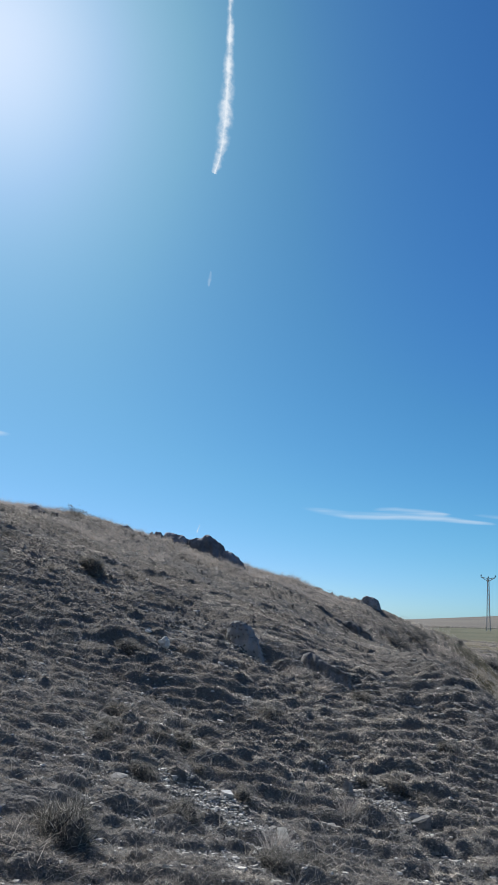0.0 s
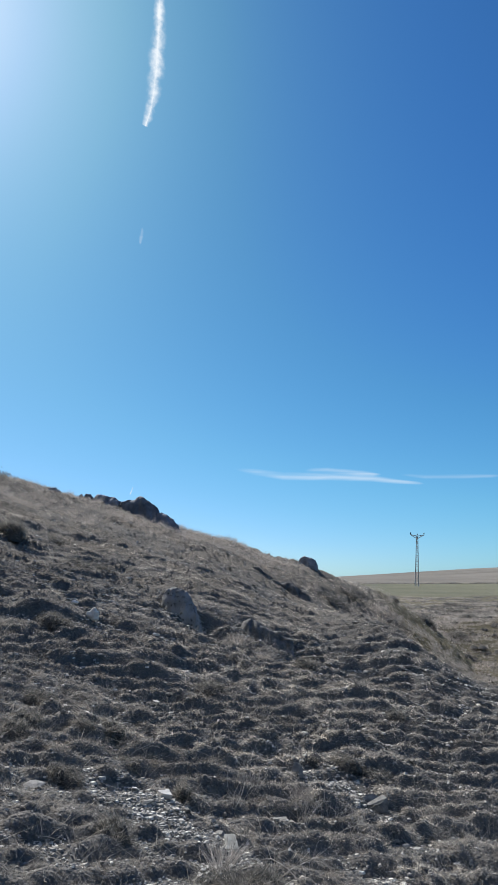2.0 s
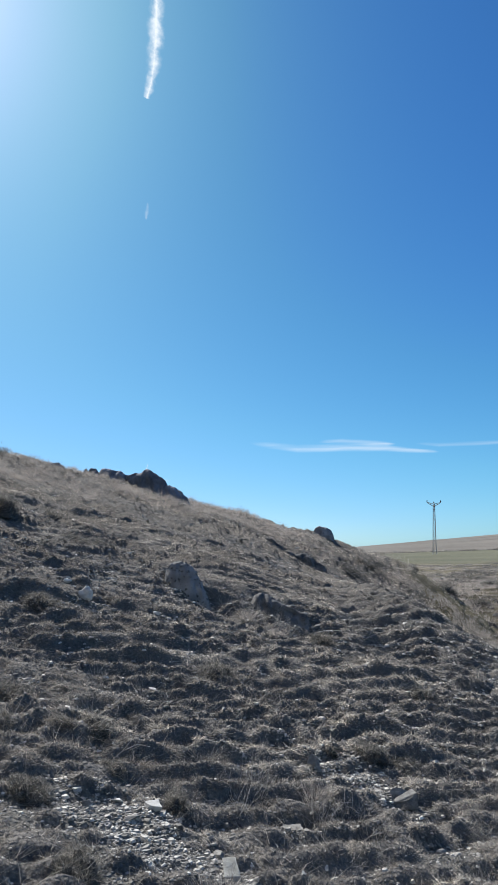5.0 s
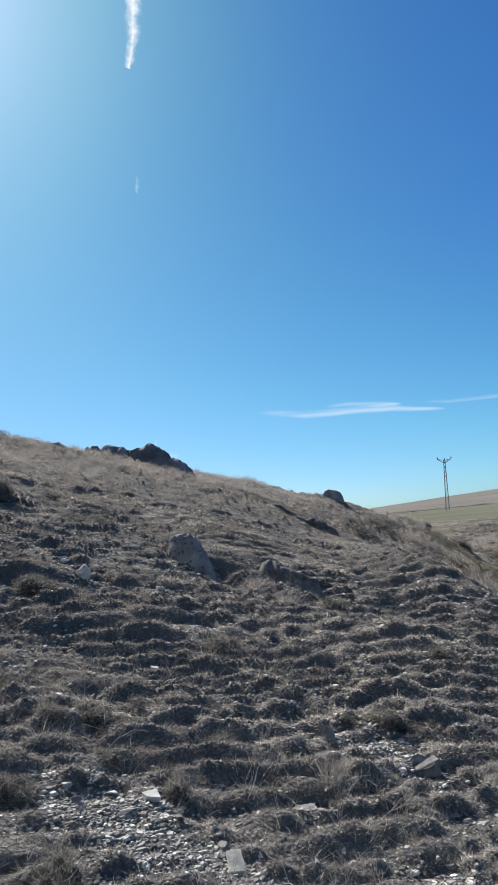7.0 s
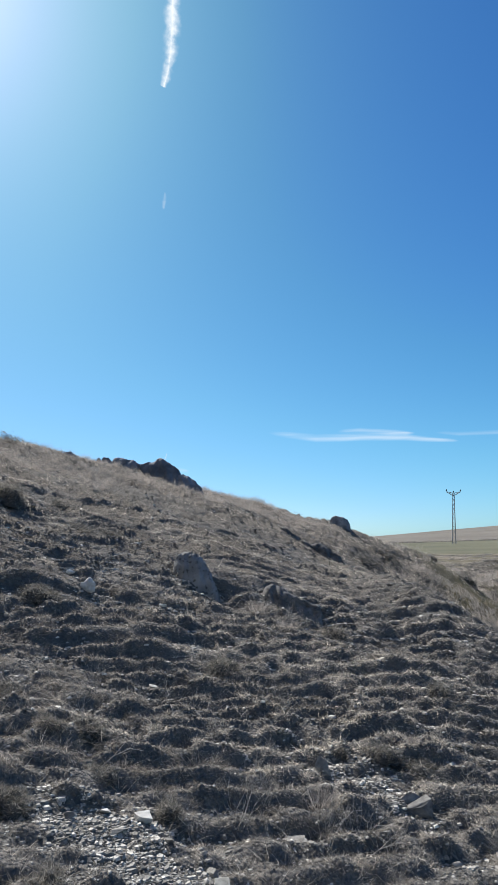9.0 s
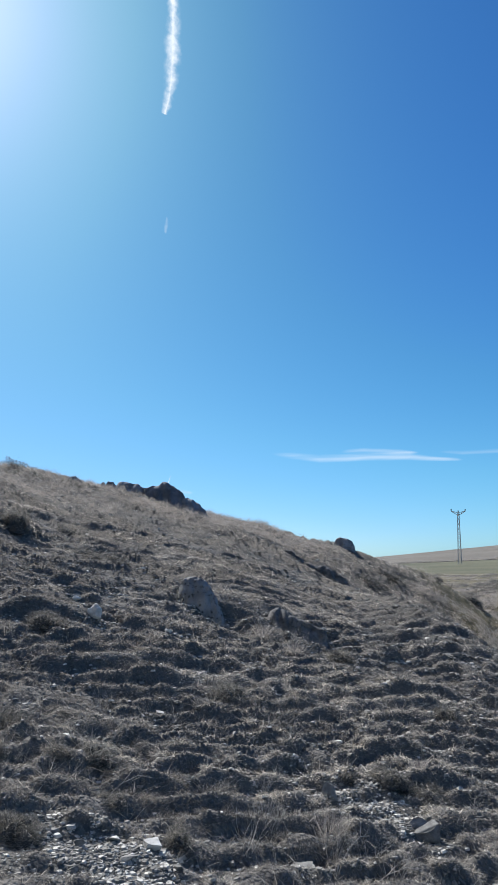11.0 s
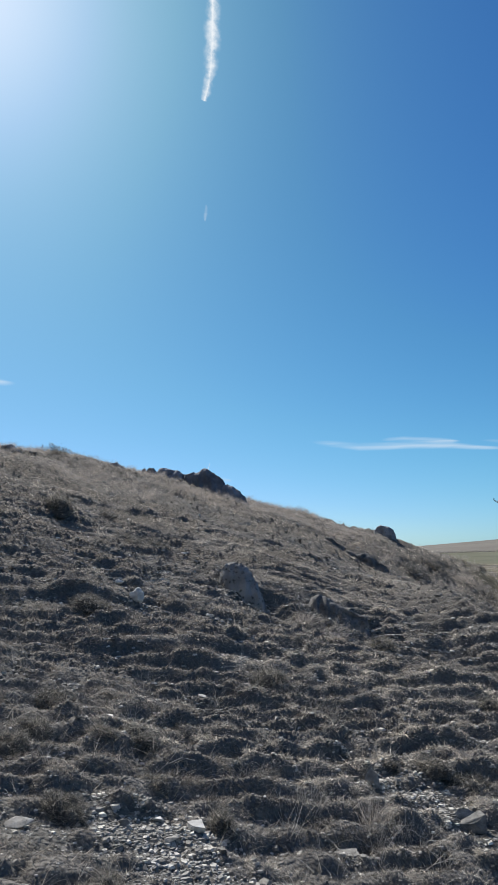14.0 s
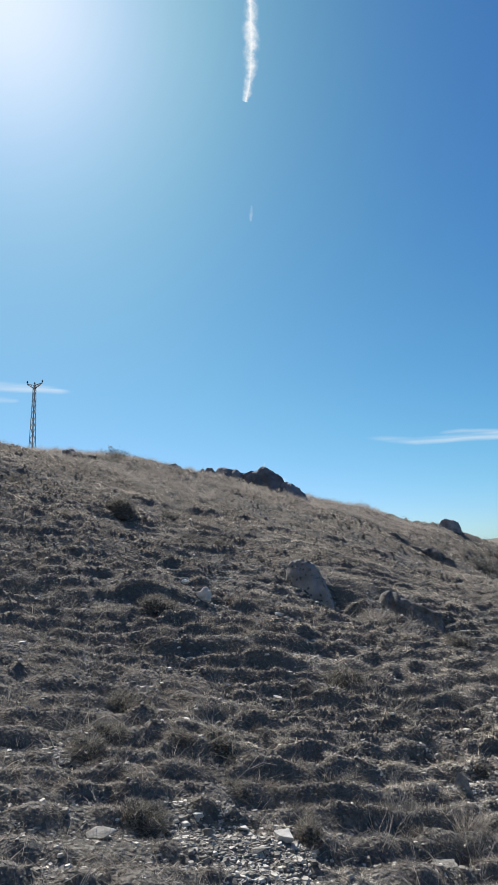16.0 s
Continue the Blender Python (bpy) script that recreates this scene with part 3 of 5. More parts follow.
ridge_rock = rock_group("ridge_rock", 4.85, 33.3, "blue-grey rounded rock standing on the ridge line")
crag(ridge_rock, ((4.42, 2.5), (4.48, 2.8), (4.57, 2.93), (4.72, 3.0), (4.86, 2.95), (5.03, 2.92), (5.22, 2.8), (5.32, 2.62), (5.36, 2.3)), 33.3, 0.35, 43, M_CREST, 0.05)

boulder = rock_group("boulder", -0.35, 15.8, "leaning pitted grey boulder half sunk in the hillside")
crag(boulder, ((-0.8, 1.25), (-0.77, 1.42), (-0.72, 1.57), (-0.66, 1.65), (-0.55, 1.69), (-0.4, 1.67), (-0.28, 1.6), (-0.17, 1.47), (-0.09, 1.29), (-0.03, 1.12), (0.03, 0.95), (0.08, 0.75)), 15.75, 0.3, 44, M_BOULDER, 0.06, 0.1, grain=5.0)

ledge = rock_group("rock_ledge", 1.35, 16.4, "dark rock ledge breaking out of the slope above dry weeds")
crag(ledge, ((0.82, 0.78), (0.92, 1.0), (1.03, 1.03), (1.15, 1.0), (1.26, 0.97), (1.36, 0.88), (1.51, 0.77), (1.67, 0.69), (1.88, 0.61), (1.96, 0.42), (2.02, 0.2)), 16.2, 0.38, 52, M_LEDGE, 0.08, 0.12, grain=4.2)

strata = rock_group("rock_strata", 3.0, 27.7, "stepped band of dark layered rock running down the slope")
crag(strata, ((1.8, 2.2), (1.98, 2.41), (2.15, 2.36), (2.34, 2.22), (2.54, 2.08), (2.73, 2.0), (2.91, 1.8), (3.11, 1.82), (3.41, 1.8), (3.6, 1.58), (3.88, 1.38), (4.08, 1.26), (4.26, 1.1), (4.4, 0.9)), 27.7, 0.45, 61, M_LEDGE, 0.13, grain=3.2)

# stones that stand out
PALE = "pale limestone piece lying on the gravelly slope"
for name, x, y, sd, mat, size, turn, up, label in (
    ("limestone_piece", -0.32, 7.95, 71, M_STONE, (0.13, 0.12, 0.05), (9, 4, 14), 0.75, "bright white limestone piece on gravel beside a grass tussock"),
    ("limestone_block", 0.23, 7.27, 72, M_CREAM, (0.11, 0.06, 0.2), (-64, 3, 10), 0.22, "squared cream limestone block leaning back in dry grass"),
    ("limestone_piece", 0.11, 7.36, 73, M_STONE, (0.06, 0.05, 0.06), (0, 0, 50), 0.3, PALE),
    ("limestone_piece", -0.77, 7.69, 74, M_CHIP, (0.10, 0.09, 0.075), (10, 0, 30), 0.3, "grey limestone piece on the gravel patch"),
    ("limestone_piece", -0.59, 7.94, 75, M_STONE, (0.14, 0.10, 0.05), (10, 0, 70), 0.3, "flat pale limestone piece on the gravel patch"),
    ("shale_slab", -0.45, 7.69, 76, M_CHIP, (0.15, 0.12, 0.05), (8, 0, 10), 0.3, "flat grey shale slab on the gravel patch"),
    ("shale_slab", 0.75, 8.55, 77, M_CHIP, (0.17, 0.12, 0.05), (10, 0, 5), 0.35, "flat pale slab among matted grass"),
    ("limestone_piece", 1.63, 11.16, 80, M_STONE, (0.065, 0.05, 0.06), (0, 20, 0), 0.3, PALE),
    ("limestone_piece", -1.70, 12.95, 81, M_STONE, (0.23, 0.18, 0.22), (-10, 10, 30), 0.42, "pale limestone lump in a grassy hollow"),
    ("limestone_piece", -0.75, 13.68, 82, M_STONE, (0.15, 0.10, 0.09), (0, 0, 0), 0.3, PALE),
    ("limestone_piece", -2.11, 13.57, 83, M_STONE, (0.19, 0.14, 0.08), (0, 10, 0), 0.3, PALE),
    ("limestone_piece", -0.2, 11.61, 84, M_STONE, (0.08, 0.07, 0.08), (0, 10, 40), 0.35, PALE),
    ("shale_slab", -0.57, 10.73, 85, M_STONE, (0.14, 0.10, 0.05), (0, 10, 0), 0.35, "flat pale slab among matted grass"),
    ("shale_slab", -0.43, 9.54, 86, M_CHIP, (0.13, 0.10, 0.045), (0, 10, 30), 0.35, "flat grey shale slab among matted grass"),
    ("shale_slab", 2.1, 9.02, 87, M_CHIP, (0.15, 0.10, 0.05), (5, 10, 10), 0.35, "flat grey shale slab on bare soil"),
    ("limestone_piece", 1.39, 7.94, 88, M_STONE, (0.075, 0.06, 0.05), (5, 10, 10), 0.35, PALE),
    ("shale_slab", -1.31, 7.23, 89, M_CHIP, (0.22, 0.15, 0.06), (12, 4, 10), 0.35, "broad flat shale slab on the gravel"),
    ("limestone_piece", -3.43, 11.98, 90, M_STONE, (0.12, 0.10, 0.09), (5, 10, 10), 0.35, PALE),
    ("limestone_piece", -2.68, 9.2, 91, M_STONE, (0.07, 0.06, 0.06), (5, 10, 10), 0.35, PALE),
    ("shale_slab", -1.75, 4.9, 92, M_ROCK, (0.3, 0.3, 0.16), (5, 10, 10), 0.2, "dark stone slab beside a low shrub"),
):
    size = tuple(0.85 * v for v in size)
    stone(name, x, y, sd, mat, size, turn, up, label, "stone", hard=-1 if sd in (71, 72, 77) else 0.92 if sd in (81, 82, 83, 90) else 0, rough=0.16)

wedge = tagged(new("wedge_rock"), "split grey wedge of rock lying on gravel", "rock")
wedge.matrix_basis = Matrix.LocRotScale((2.02, 9.95, at(2.02, 9.95)), None, (0.85, 0.85, 0.62))


def split_rock(seed, corners):
    """A broken block: the hull of its corners, edges chipped."""
    bm = bmesh.new()
    for c in corners:
        bm.verts.new(c)
    bmesh.ops.convex_hull(bm, input=bm.verts)
    bmesh.ops.subdivide_edges(bm, edges=bm.edges[:], cuts=3, use_grid_fill=True)
    bmesh.ops.triangulate(bm, faces=bm.faces[:])
    for v in bm.verts:
        v.co += noise.noise_vector(v.co * 14 + Vector((seed, 0, 0))) * 0.010 + noise.noise_vector(v.co * 45) * 0.003
    me = bpy.data.meshes.new("block")
    bm.to_mesh(me)
    bm.free()
    me.materials.append(M_SPLIT)
    return me


for sd, corners in (
    (1, ((-0.16, -0.10, -0.06), (0.14, -0.12, -0.06), (-0.13, -0.09, 0.07), (0.02, -0.11, 0.08), (0.16, -0.04, 0.17), (0.13, 0.10, 0.17), (-0.12, 0.12, 0.06), (0.15, 0.14, -0.05), (-0.15, 0.13, -0.05))),
    (2, ((-0.15, 0.02, 0.04), (0.05, 0.05, 0.05), (-0.10, 0.09, 0.20), (0.01, 0.11, 0.19), (0.09, 0.10, 0.14), (-0.16, 0.06, 0.15), (-0.14, 0.16, 0.02), (0.10, 0.17, 0.02))),
):
    new("block", split_rock(sd, corners)).parent = wedge
spike = new("standing_stone", split_rock(3, ((-0.07, -0.07, -0.06), (0.08, -0.06, -0.06), (0.08, 0.07, -0.06), (-0.06, 0.07, -0.06), (-0.075, -0.05, 0.06), (-0.02, 0.0, 0.135), (0.05, -0.03, 0.08), (0.06, 0.04, 0.07), (0.0, -0.08, 0.03))))
spike.data.materials[0] = M_CHIP
spike.location = (1.15, 10.2, at(1.15, 10.2))
tagged(spike, "small pointed pale stone standing up from grass", "stone")

# ---- plants ----
RNG = np.random.default_rng(11)


def blades(n, rng, radius, height, width, lean, joints=2, flat=0.0):
    """Leaves of a tussock: n tapered blades rooted over a disc, leaning outwards; joints 1 gives plain triangles."""
    a = rng.uniform(0, 2 * np.pi, n)
    r = radius * np.sqrt(rng.uniform(0, 1, n))
    root = np.stack([r * np.cos(a), r * np.sin(a), np.zeros(n)], 1)
    dome = np.sqrt(np.clip(1 - (r / radius) ** 2, 0, 1))
    root[:, 2] = dome * height * 0.35
    out = np.stack([np.cos(a), np.sin(a), np.zeros(n)], 1) * (r / radius)[:, None]
    ways = out * lean + rng.normal(0, 0.38, (n, 3))
    ways[:, 2] = np.abs(ways[:, 2]) * 0.4 + 0.75 - flat
    ways /= np.linalg.norm(ways, axis=1, keepdims=True)
    length = height * rng.uniform(0.45, 1.15, n)[:, None]
    side = np.cross(ways, rng.normal(0, 1, (n, 3)))
    side /= np.linalg.norm(side, axis=1, keepdims=True)
    side = side * width * rng.uniform(0.7, 1.3, n)[:, None] / 2
    tip = root + ways * length
    tip[:, 2] -= 0.12 * length[:, 0]
    if joints == 1:
        v = np.stack([root - side, root + side, tip], 1).reshape(-1, 3)
        return v, np.arange(3 * n).reshape(-1, 3)
    mid = root + ways * length * 0.55
    v = np.stack([root - side, root + side, mid - side * 0.75, mid + side * 0.75, tip], 1).reshape(-1, 3)
    b = 5 * np.arange(n)[:, None]
    t = np.concatenate([b + [0, 1, 3], b + [0, 3, 2], b + [2, 3, 4]], 1).reshape(-1, 3)
    return v, t


def dome(rng, radius, height, rings=3, sides=9):
    """A low mound added under the leaves to close the gaps between them."""
    v, t = [[0, 0, height]], []
    for k in range(1, rings + 1):
        for s in range(sides):
            a = 2 * np.pi * (s + 0.5 * (k % 2)) / sides
            q = k / rings
            rr = radius * q * rng.uniform(0.85, 1.1)
            v.append([rr * np.cos(a), rr * np.sin(a), height * (1 - q * q) * rng.uniform(0.8, 1.15) - (0.06 if k == rings else 0)])
    for s in range(sides):
        t.append([0, 1 + s, 1 + (s + 1) % sides])
        for k in range(rings - 1):
            a, b = 1 + k * sides + s, 1 + k * sides + (s + 1) % sides
            t += [[a, a + sides, b + sides], [a, b + sides, b]]
    return np.array(v, float), np.array(t)


def joined(parts):
    vs, ts, ss, base = [], [], [], 0
    for v, t, s in parts:
        vs.append(v)
        ts.append(t + base)
        ss.append(np.full(len(t), s))
        base += len(v)
    return np.concatenate(vs), np.concatenate(ts), np.concatenate(ss)


def scatter(name, templates, spots, mats, label, category):
    """Many small plants or chips as one mesh. spots: x, y, z, turn, scale, stretch up."""
    vs, ts, ss, base = [], [], [], 0
    pick = RNG.integers(0, len(templates), len(spots))
    for k, (v, t, s) in enumerate(templates):
        mine = spots[pick == k]
        if not len(mine):
            continue
        c, n = np.cos(mine[:, 3])[:, None], np.sin(mine[:, 3])[:, None]
        wide = mine[:, 6:7] if mine.shape[1] > 6 else 1.0
        x = (v[None, :, 0] * wide * c - v[None, :, 1] * n) * mine[:, 4:5] + mine[:, 0:1]
        y = (v[None, :, 0] * wide * n + v[None, :, 1] * c) * mine[:, 4:5] + mine[:, 1:2]
        z = v[None, :, 2] * mine[:, 5:6] + mine[:, 2:3]
        if mine.shape[1] > 7:
            z = z + (x - mine[:, 0:1]) * mine[:, 7:8] + (y - mine[:, 1:2]) * mine[:, 8:9]
        vs.append(np.stack([x, y, z], -1).reshape(-1, 3))
        ts.append((t[None] + (np.arange(len(mine)) * len(v))[:, None, None] + base).reshape(-1, 3))
        ss.append(np.tile(s, len(mine)))
        base += len(mine) * len(v)
    me = quick_mesh(name, np.concatenate(vs), np.concatenate(ts), mats, np.concatenate(ss))
    return tagged(new(name, me), label, category, kind="stuff")


def fuzz(n, rng, radius, height, length, width):
    """Short fine leaves standing off a low dome in all directions."""
    a, q = rng.uniform(0, 2 * np.pi, n), rng.uniform(0, 1, n)
    up = 1 - 0.98 * q
    flat = np.sqrt(1 - up * up)
    nrm = np.stack([flat * np.cos(a), flat * np.sin(a), up], 1)
    root = nrm * [radius, radius, height] * rng.uniform(0.72, 1.0, n)[:, None]
    way = nrm + rng.normal(0, 0.7, (n, 3)) + [0, 0, 0.2]
    way /= np.linalg.norm(way, axis=1, keepdims=True)
    side = np.cross(way, rng.normal(0, 1, (n, 3)))
    side /= np.linalg.norm(side, axis=1, keepdims=True)
    side = side * width / 2
    tip = root + way * (length * np.exp(rng.normal(-0.1, 0.5, n)))[:, None]
    return np.stack([root - side, root + side, tip], 1).reshape(-1, 3), np.arange(3 * n).reshape(-1, 3)


def tuft_template(seed, n, joints, width, thatch=True, length=0.3, lobes=5, mound=1):
    """A ragged cushion of several lobes, each on an added mound; without thatch, a few loose leaves."""
    rng = np.random.default_rng(seed)
    if not thatch:
        return joined([(*blades(n, rng, 1.0, 0.62, width, 0.9, joints), 0)])
    parts = []
    for k in range(lobes):
        a = 2 * np.pi * (k + rng.uniform(0, 0.8)) / lobes
        off = np.array([np.cos(a), np.sin(a), 0]) * rng.uniform(0.25, 0.62)
        r, h = rng.uniform(0.36, 0.62), rng.uniform(0.4, 0.95)
        v, t = fuzz(n // lobes, rng, r, h, length, width)
        parts.append((v + off, t, 0))
        v, t = dome(rng, r * 0.86, h * 0.5, 2, 6)
        parts.append((v + off, t, mound))
    parts.append((*blades(max(3, n // 30), rng, 0.8, 1.15, width * 0.8, 0.5, 1), 0))
    return joined(parts)


def in_view(x, y, spread=25.5):
    return np.abs(np.degrees(np.arctan2(x - 0.2, y - 0.3)) + 1) < spread


def spread_points(n, x0, x1, y0, y1):
    x, y = RNG.uniform(x0, x1, n), RNG.uniform(y0, y1, n)
    return x, y


def thin(x, y, r):
    """Drops points that crowd one another."""
    order, seen, keep = np.argsort(y), {}, []
    for k in order:
        c = (int(x[k] // r), int(y[k] // r))
        if all((x[k] - x[j]) ** 2 + (y[k] - y[j]) ** 2 > r * r for a in (-1, 0, 1) for b in (-1, 0, 1) for j in seen.get((c[0] + a, c[1] + b), ())):
            seen.setdefault(c, []).append(k)
            keep.append(k)
    return np.array(keep)


cx, cy, cw, cd, ch = (v.ravel() for v in CUSHIONS)
ok = (ch > 0) & (in_view(cx, cy) | ((np.abs(cx) < 8) & (cy < 14)))
cx, cy, cw, cd, ch = (v[ok] for v in (cx, cy, cw, cd, ch))
ahead = in_view(cx, cy)
cz = bare_surface(cx, cy)
fall_x = (land(cx + 0.1, cy) - land(cx - 0.1, cy)) / 0.2
fall_y = (bare_surface(cx, cy + 0.06) - bare_surface(cx, cy - 0.06)) / 0.12
far = np.hypot(cx - 0.3, cy - 2.6) + np.where(ahead, 0, 100)
spots = np.stack([cx, cy, cz, np.arctan(row_slope(cx)), cd, ch, cw / cd, fall_x, np.clip(fall_y, -0.2, 0.45)], 1)


def cushion_leaves(seed, n, length, width, stray=0.14):
    """The leaves of a cushion of radius 1 and height 1, short and dense, with a few that straggle."""
    rng = np.random.default_rng(seed)
    return joined([(*fuzz(n, rng, 0.98, 0.98, length, width), 0), (*fuzz(max(1, int(n * stray)), rng, 0.95, 0.9, length * 2.3, width * 0.7), 0)])


near = np.argsort(far)[:290]
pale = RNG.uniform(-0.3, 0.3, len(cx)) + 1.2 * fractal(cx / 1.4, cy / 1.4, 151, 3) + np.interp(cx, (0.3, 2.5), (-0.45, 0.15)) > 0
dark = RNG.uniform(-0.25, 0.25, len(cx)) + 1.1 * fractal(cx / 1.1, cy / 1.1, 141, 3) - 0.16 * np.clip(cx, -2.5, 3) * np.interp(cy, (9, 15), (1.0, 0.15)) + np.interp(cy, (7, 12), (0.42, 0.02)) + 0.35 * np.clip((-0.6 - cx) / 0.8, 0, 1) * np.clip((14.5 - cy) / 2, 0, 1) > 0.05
SMALL, LARGE = [], []
for k in range(8):
    for made, n, width, length in ((SMALL, 420, 0.030, 0.46), (LARGE, 900, 0.020, 0.32)):
        v, t, s = cushion_leaves(100 + k + 20 * len(made), n, length, width)
        made.append(quick_mesh("tussock", v, t, [M_WIRY if k % 2 else M_TUFT], s))
for n, k in enumerate(near):
    x, y, z, a, d, h, w, gx, gy = spots[k]
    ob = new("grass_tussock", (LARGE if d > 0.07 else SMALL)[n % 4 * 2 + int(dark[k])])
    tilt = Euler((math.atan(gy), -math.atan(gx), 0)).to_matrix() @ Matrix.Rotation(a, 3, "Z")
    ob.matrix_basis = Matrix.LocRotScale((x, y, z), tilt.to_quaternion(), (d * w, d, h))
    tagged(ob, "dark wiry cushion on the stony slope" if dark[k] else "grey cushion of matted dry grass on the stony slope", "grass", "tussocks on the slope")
rest = np.ones(len(cx), bool)
rest[near] = False
for lo, hi, n, width, length in ((0, 8, 230, 0.034, 0.44), (8, 12, 130, 0.046, 0.44), (12, 18, 64, 0.062, 0.40), (18, 60, 24, 0.095, 0.34), (60, 200, 12, 0.15, 0.42)):
    for big in (False, True):
        c = 1.8 if big else 1.0
        made = [cushion_leaves(200 + n + k, int(n * c), length / c ** 0.7, width / c ** 0.6, 0.14 if lo < 12 else 0.03) for k in range(8)]
        m = rest & (far >= lo) & (far < hi) & ((cd > 0.07) == big)
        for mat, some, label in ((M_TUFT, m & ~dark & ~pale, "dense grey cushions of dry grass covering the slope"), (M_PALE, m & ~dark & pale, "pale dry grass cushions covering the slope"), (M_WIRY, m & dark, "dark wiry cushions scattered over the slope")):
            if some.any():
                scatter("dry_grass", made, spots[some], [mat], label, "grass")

# short leaves between the cushions
sx, sy = spread_points(105000, -7, 7, 3.4, 12)
ok = in_view(sx, sy) & (cushion(sx, sy) < 0.02) & (RNG.uniform(0, 1, len(sx)) < 0.5 - 0.48 * gravel_share(sx, sy))
sx, sy = sx[ok], sy[ok]
sp = np.stack([sx, sy, surface(sx, sy), RNG.uniform(0, 6.28, len(sx)), RNG.uniform(0.025, 0.06, len(sx)), RNG.uniform(0.02, 0.05, len(sx))], 1)
scatter("sparse_grass", [tuft_template(300 + k, 11, 1, 0.07, False) for k in range(6)], sp, [M_WIRY], "thin short dry leaves between the cushions", "grass")

# thin bent stems standing out of the cushions
tx, ty = spread_points(9000, -6, 6.5, 4.0, 19)
ok = in_view(tx, ty) & (RNG.uniform(0, 1, len(tx)) < np.clip(0.35 + 1.6 * fractal(tx / 1.6, ty / 1.6, 121, 3), 0.08, 1) * (1 - 0.8 * gravel_share(tx, ty)))
tx, ty = tx[ok], ty[ok]
th = RNG.uniform(0.07, 0.17, len(tx))
sp = np.stack([tx, ty, surface(tx, ty) - 0.01, RNG.uniform(0, 6.28, len(tx)), th, th], 1)
scatter("dry_stems", [joined([(*blades(7, np.random.default_rng(350 + k), 0.5, 1.25, 0.022, 1.5, 2, 0.2), 0)]) for k in range(8)], sp, [M_STEM], "thin bent dry stems standing out of the grass cushions", "grass")

# pale straw on the crest, beside the outcrop and in the gully
def straw_template(seed, n, width):
    rng = np.random.default_rng(seed)
    return joined([(*blades(n, rng, 0.6, 1.0, width, 0.35, 1), 0)])


def straw(name, n, boxes, tall, label, width=0.02, leaves=30):
    xs, ys = [], []
    for x0, x1, y0, y1, share in boxes:
        x, y = spread_points(int(n * share), x0, x1, y0, y1)
        xs.append(x)
        ys.append(y)
    x, y = np.concatenate(xs), np.concatenate(ys)
    ok = RNG.uniform(0, 1, len(x)) < np.clip(0.75 + 1.8 * fractal(x / 2.2, y / 2.2, 91, 3), 0.05, 1)
    ok &= ~((x > -3.7) & (x < -0.7) & (y > 27.7) & (y < 30.5))
    x, y = x[ok], y[ok]
    h = RNG.uniform(0.45, 1.1, len(x)) * tall
    sp = np.stack([x, y, surface(x, y) - 0.02, RNG.uniform(0, 6.28, len(x)), h * 0.8, h], 1)
    return scatter(name, [straw_template(400 + k, leaves, width) for k in range(6)], sp, [M_STRAW], label, "grass")


straw("straw_grass", 9500, [(-11, -3.2, 22.5, 31, 0.6), (-5, 0, 25.5, 29.0, 0.22), (-1, 2.2, 28.5, 34, 0.14), (2.2, 4.8, 28.6, 32.5, 0.07)], 0.24, "pale dry straw grass standing along the hill's crest")
straw("gully_grass", 1300, [(6.0, 7.2, 27.8, 29.4, 0.1), (7.0, 9.2, 28.4, 31.2, 0.34), (8.8, 11.4, 28.2, 31, 0.26), (8, 15, 33, 42, 0.2)], 0.4, "pale dry grass filling the gully below the hill")


# ---- shrubs and weeds ----
def tube(points, r0, r1, sides=4):
    pts = np.asarray(points, float)
    n = len(pts)
    v, t = [], []
    for k in range(n):
        d = pts[min(k + 1, n - 1)] - pts[max(k - 1, 0)]
        d = d / (np.linalg.norm(d) + 1e-9)
        u = np.cross(d, [0.3, 0.2, 0.9])
        u /= np.linalg.norm(u) + 1e-9
        w = np.cross(d, u)
        r = r0 + (r1 - r0) * k / (n - 1)
        for s in range(sides):
            a = 2 * np.pi * s / sides
            v.append(pts[k] + r * (np.cos(a) * u + np.sin(a) * w))
    for k in range(n - 1):
        for s in range(sides):
            a, b = k * sides + s, k * sides + (s + 1) % sides
            t += [[a, b, b + sides], [a, b + sides, a + sides]]
    return np.array(v), np.array(t)


def branch(rng, start, way, length, r, depth, out, tips):
    pts, p, d = [np.array(start)], np.array(start, float), np.array(way, float)
    for _ in range(4):
        d = d + rng.normal(0, 0.22, 3)
        d /= np.linalg.norm(d)
        p = p + d * length / 4
        pts.append(p.copy())
    out.append((*tube(pts, r, r * 0.5, 3), 0))
    tips.append((pts[2], d))
    tips.append((pts[-1], d))
    if depth:
        for _ in range(3):
            k = rng.integers(1, 5)
            branch(rng, pts[k], d + rng.normal(0, 0.6, 3) + [0, 0, 0.15], length * 0.6, r * 0.55, depth - 1, out, tips)


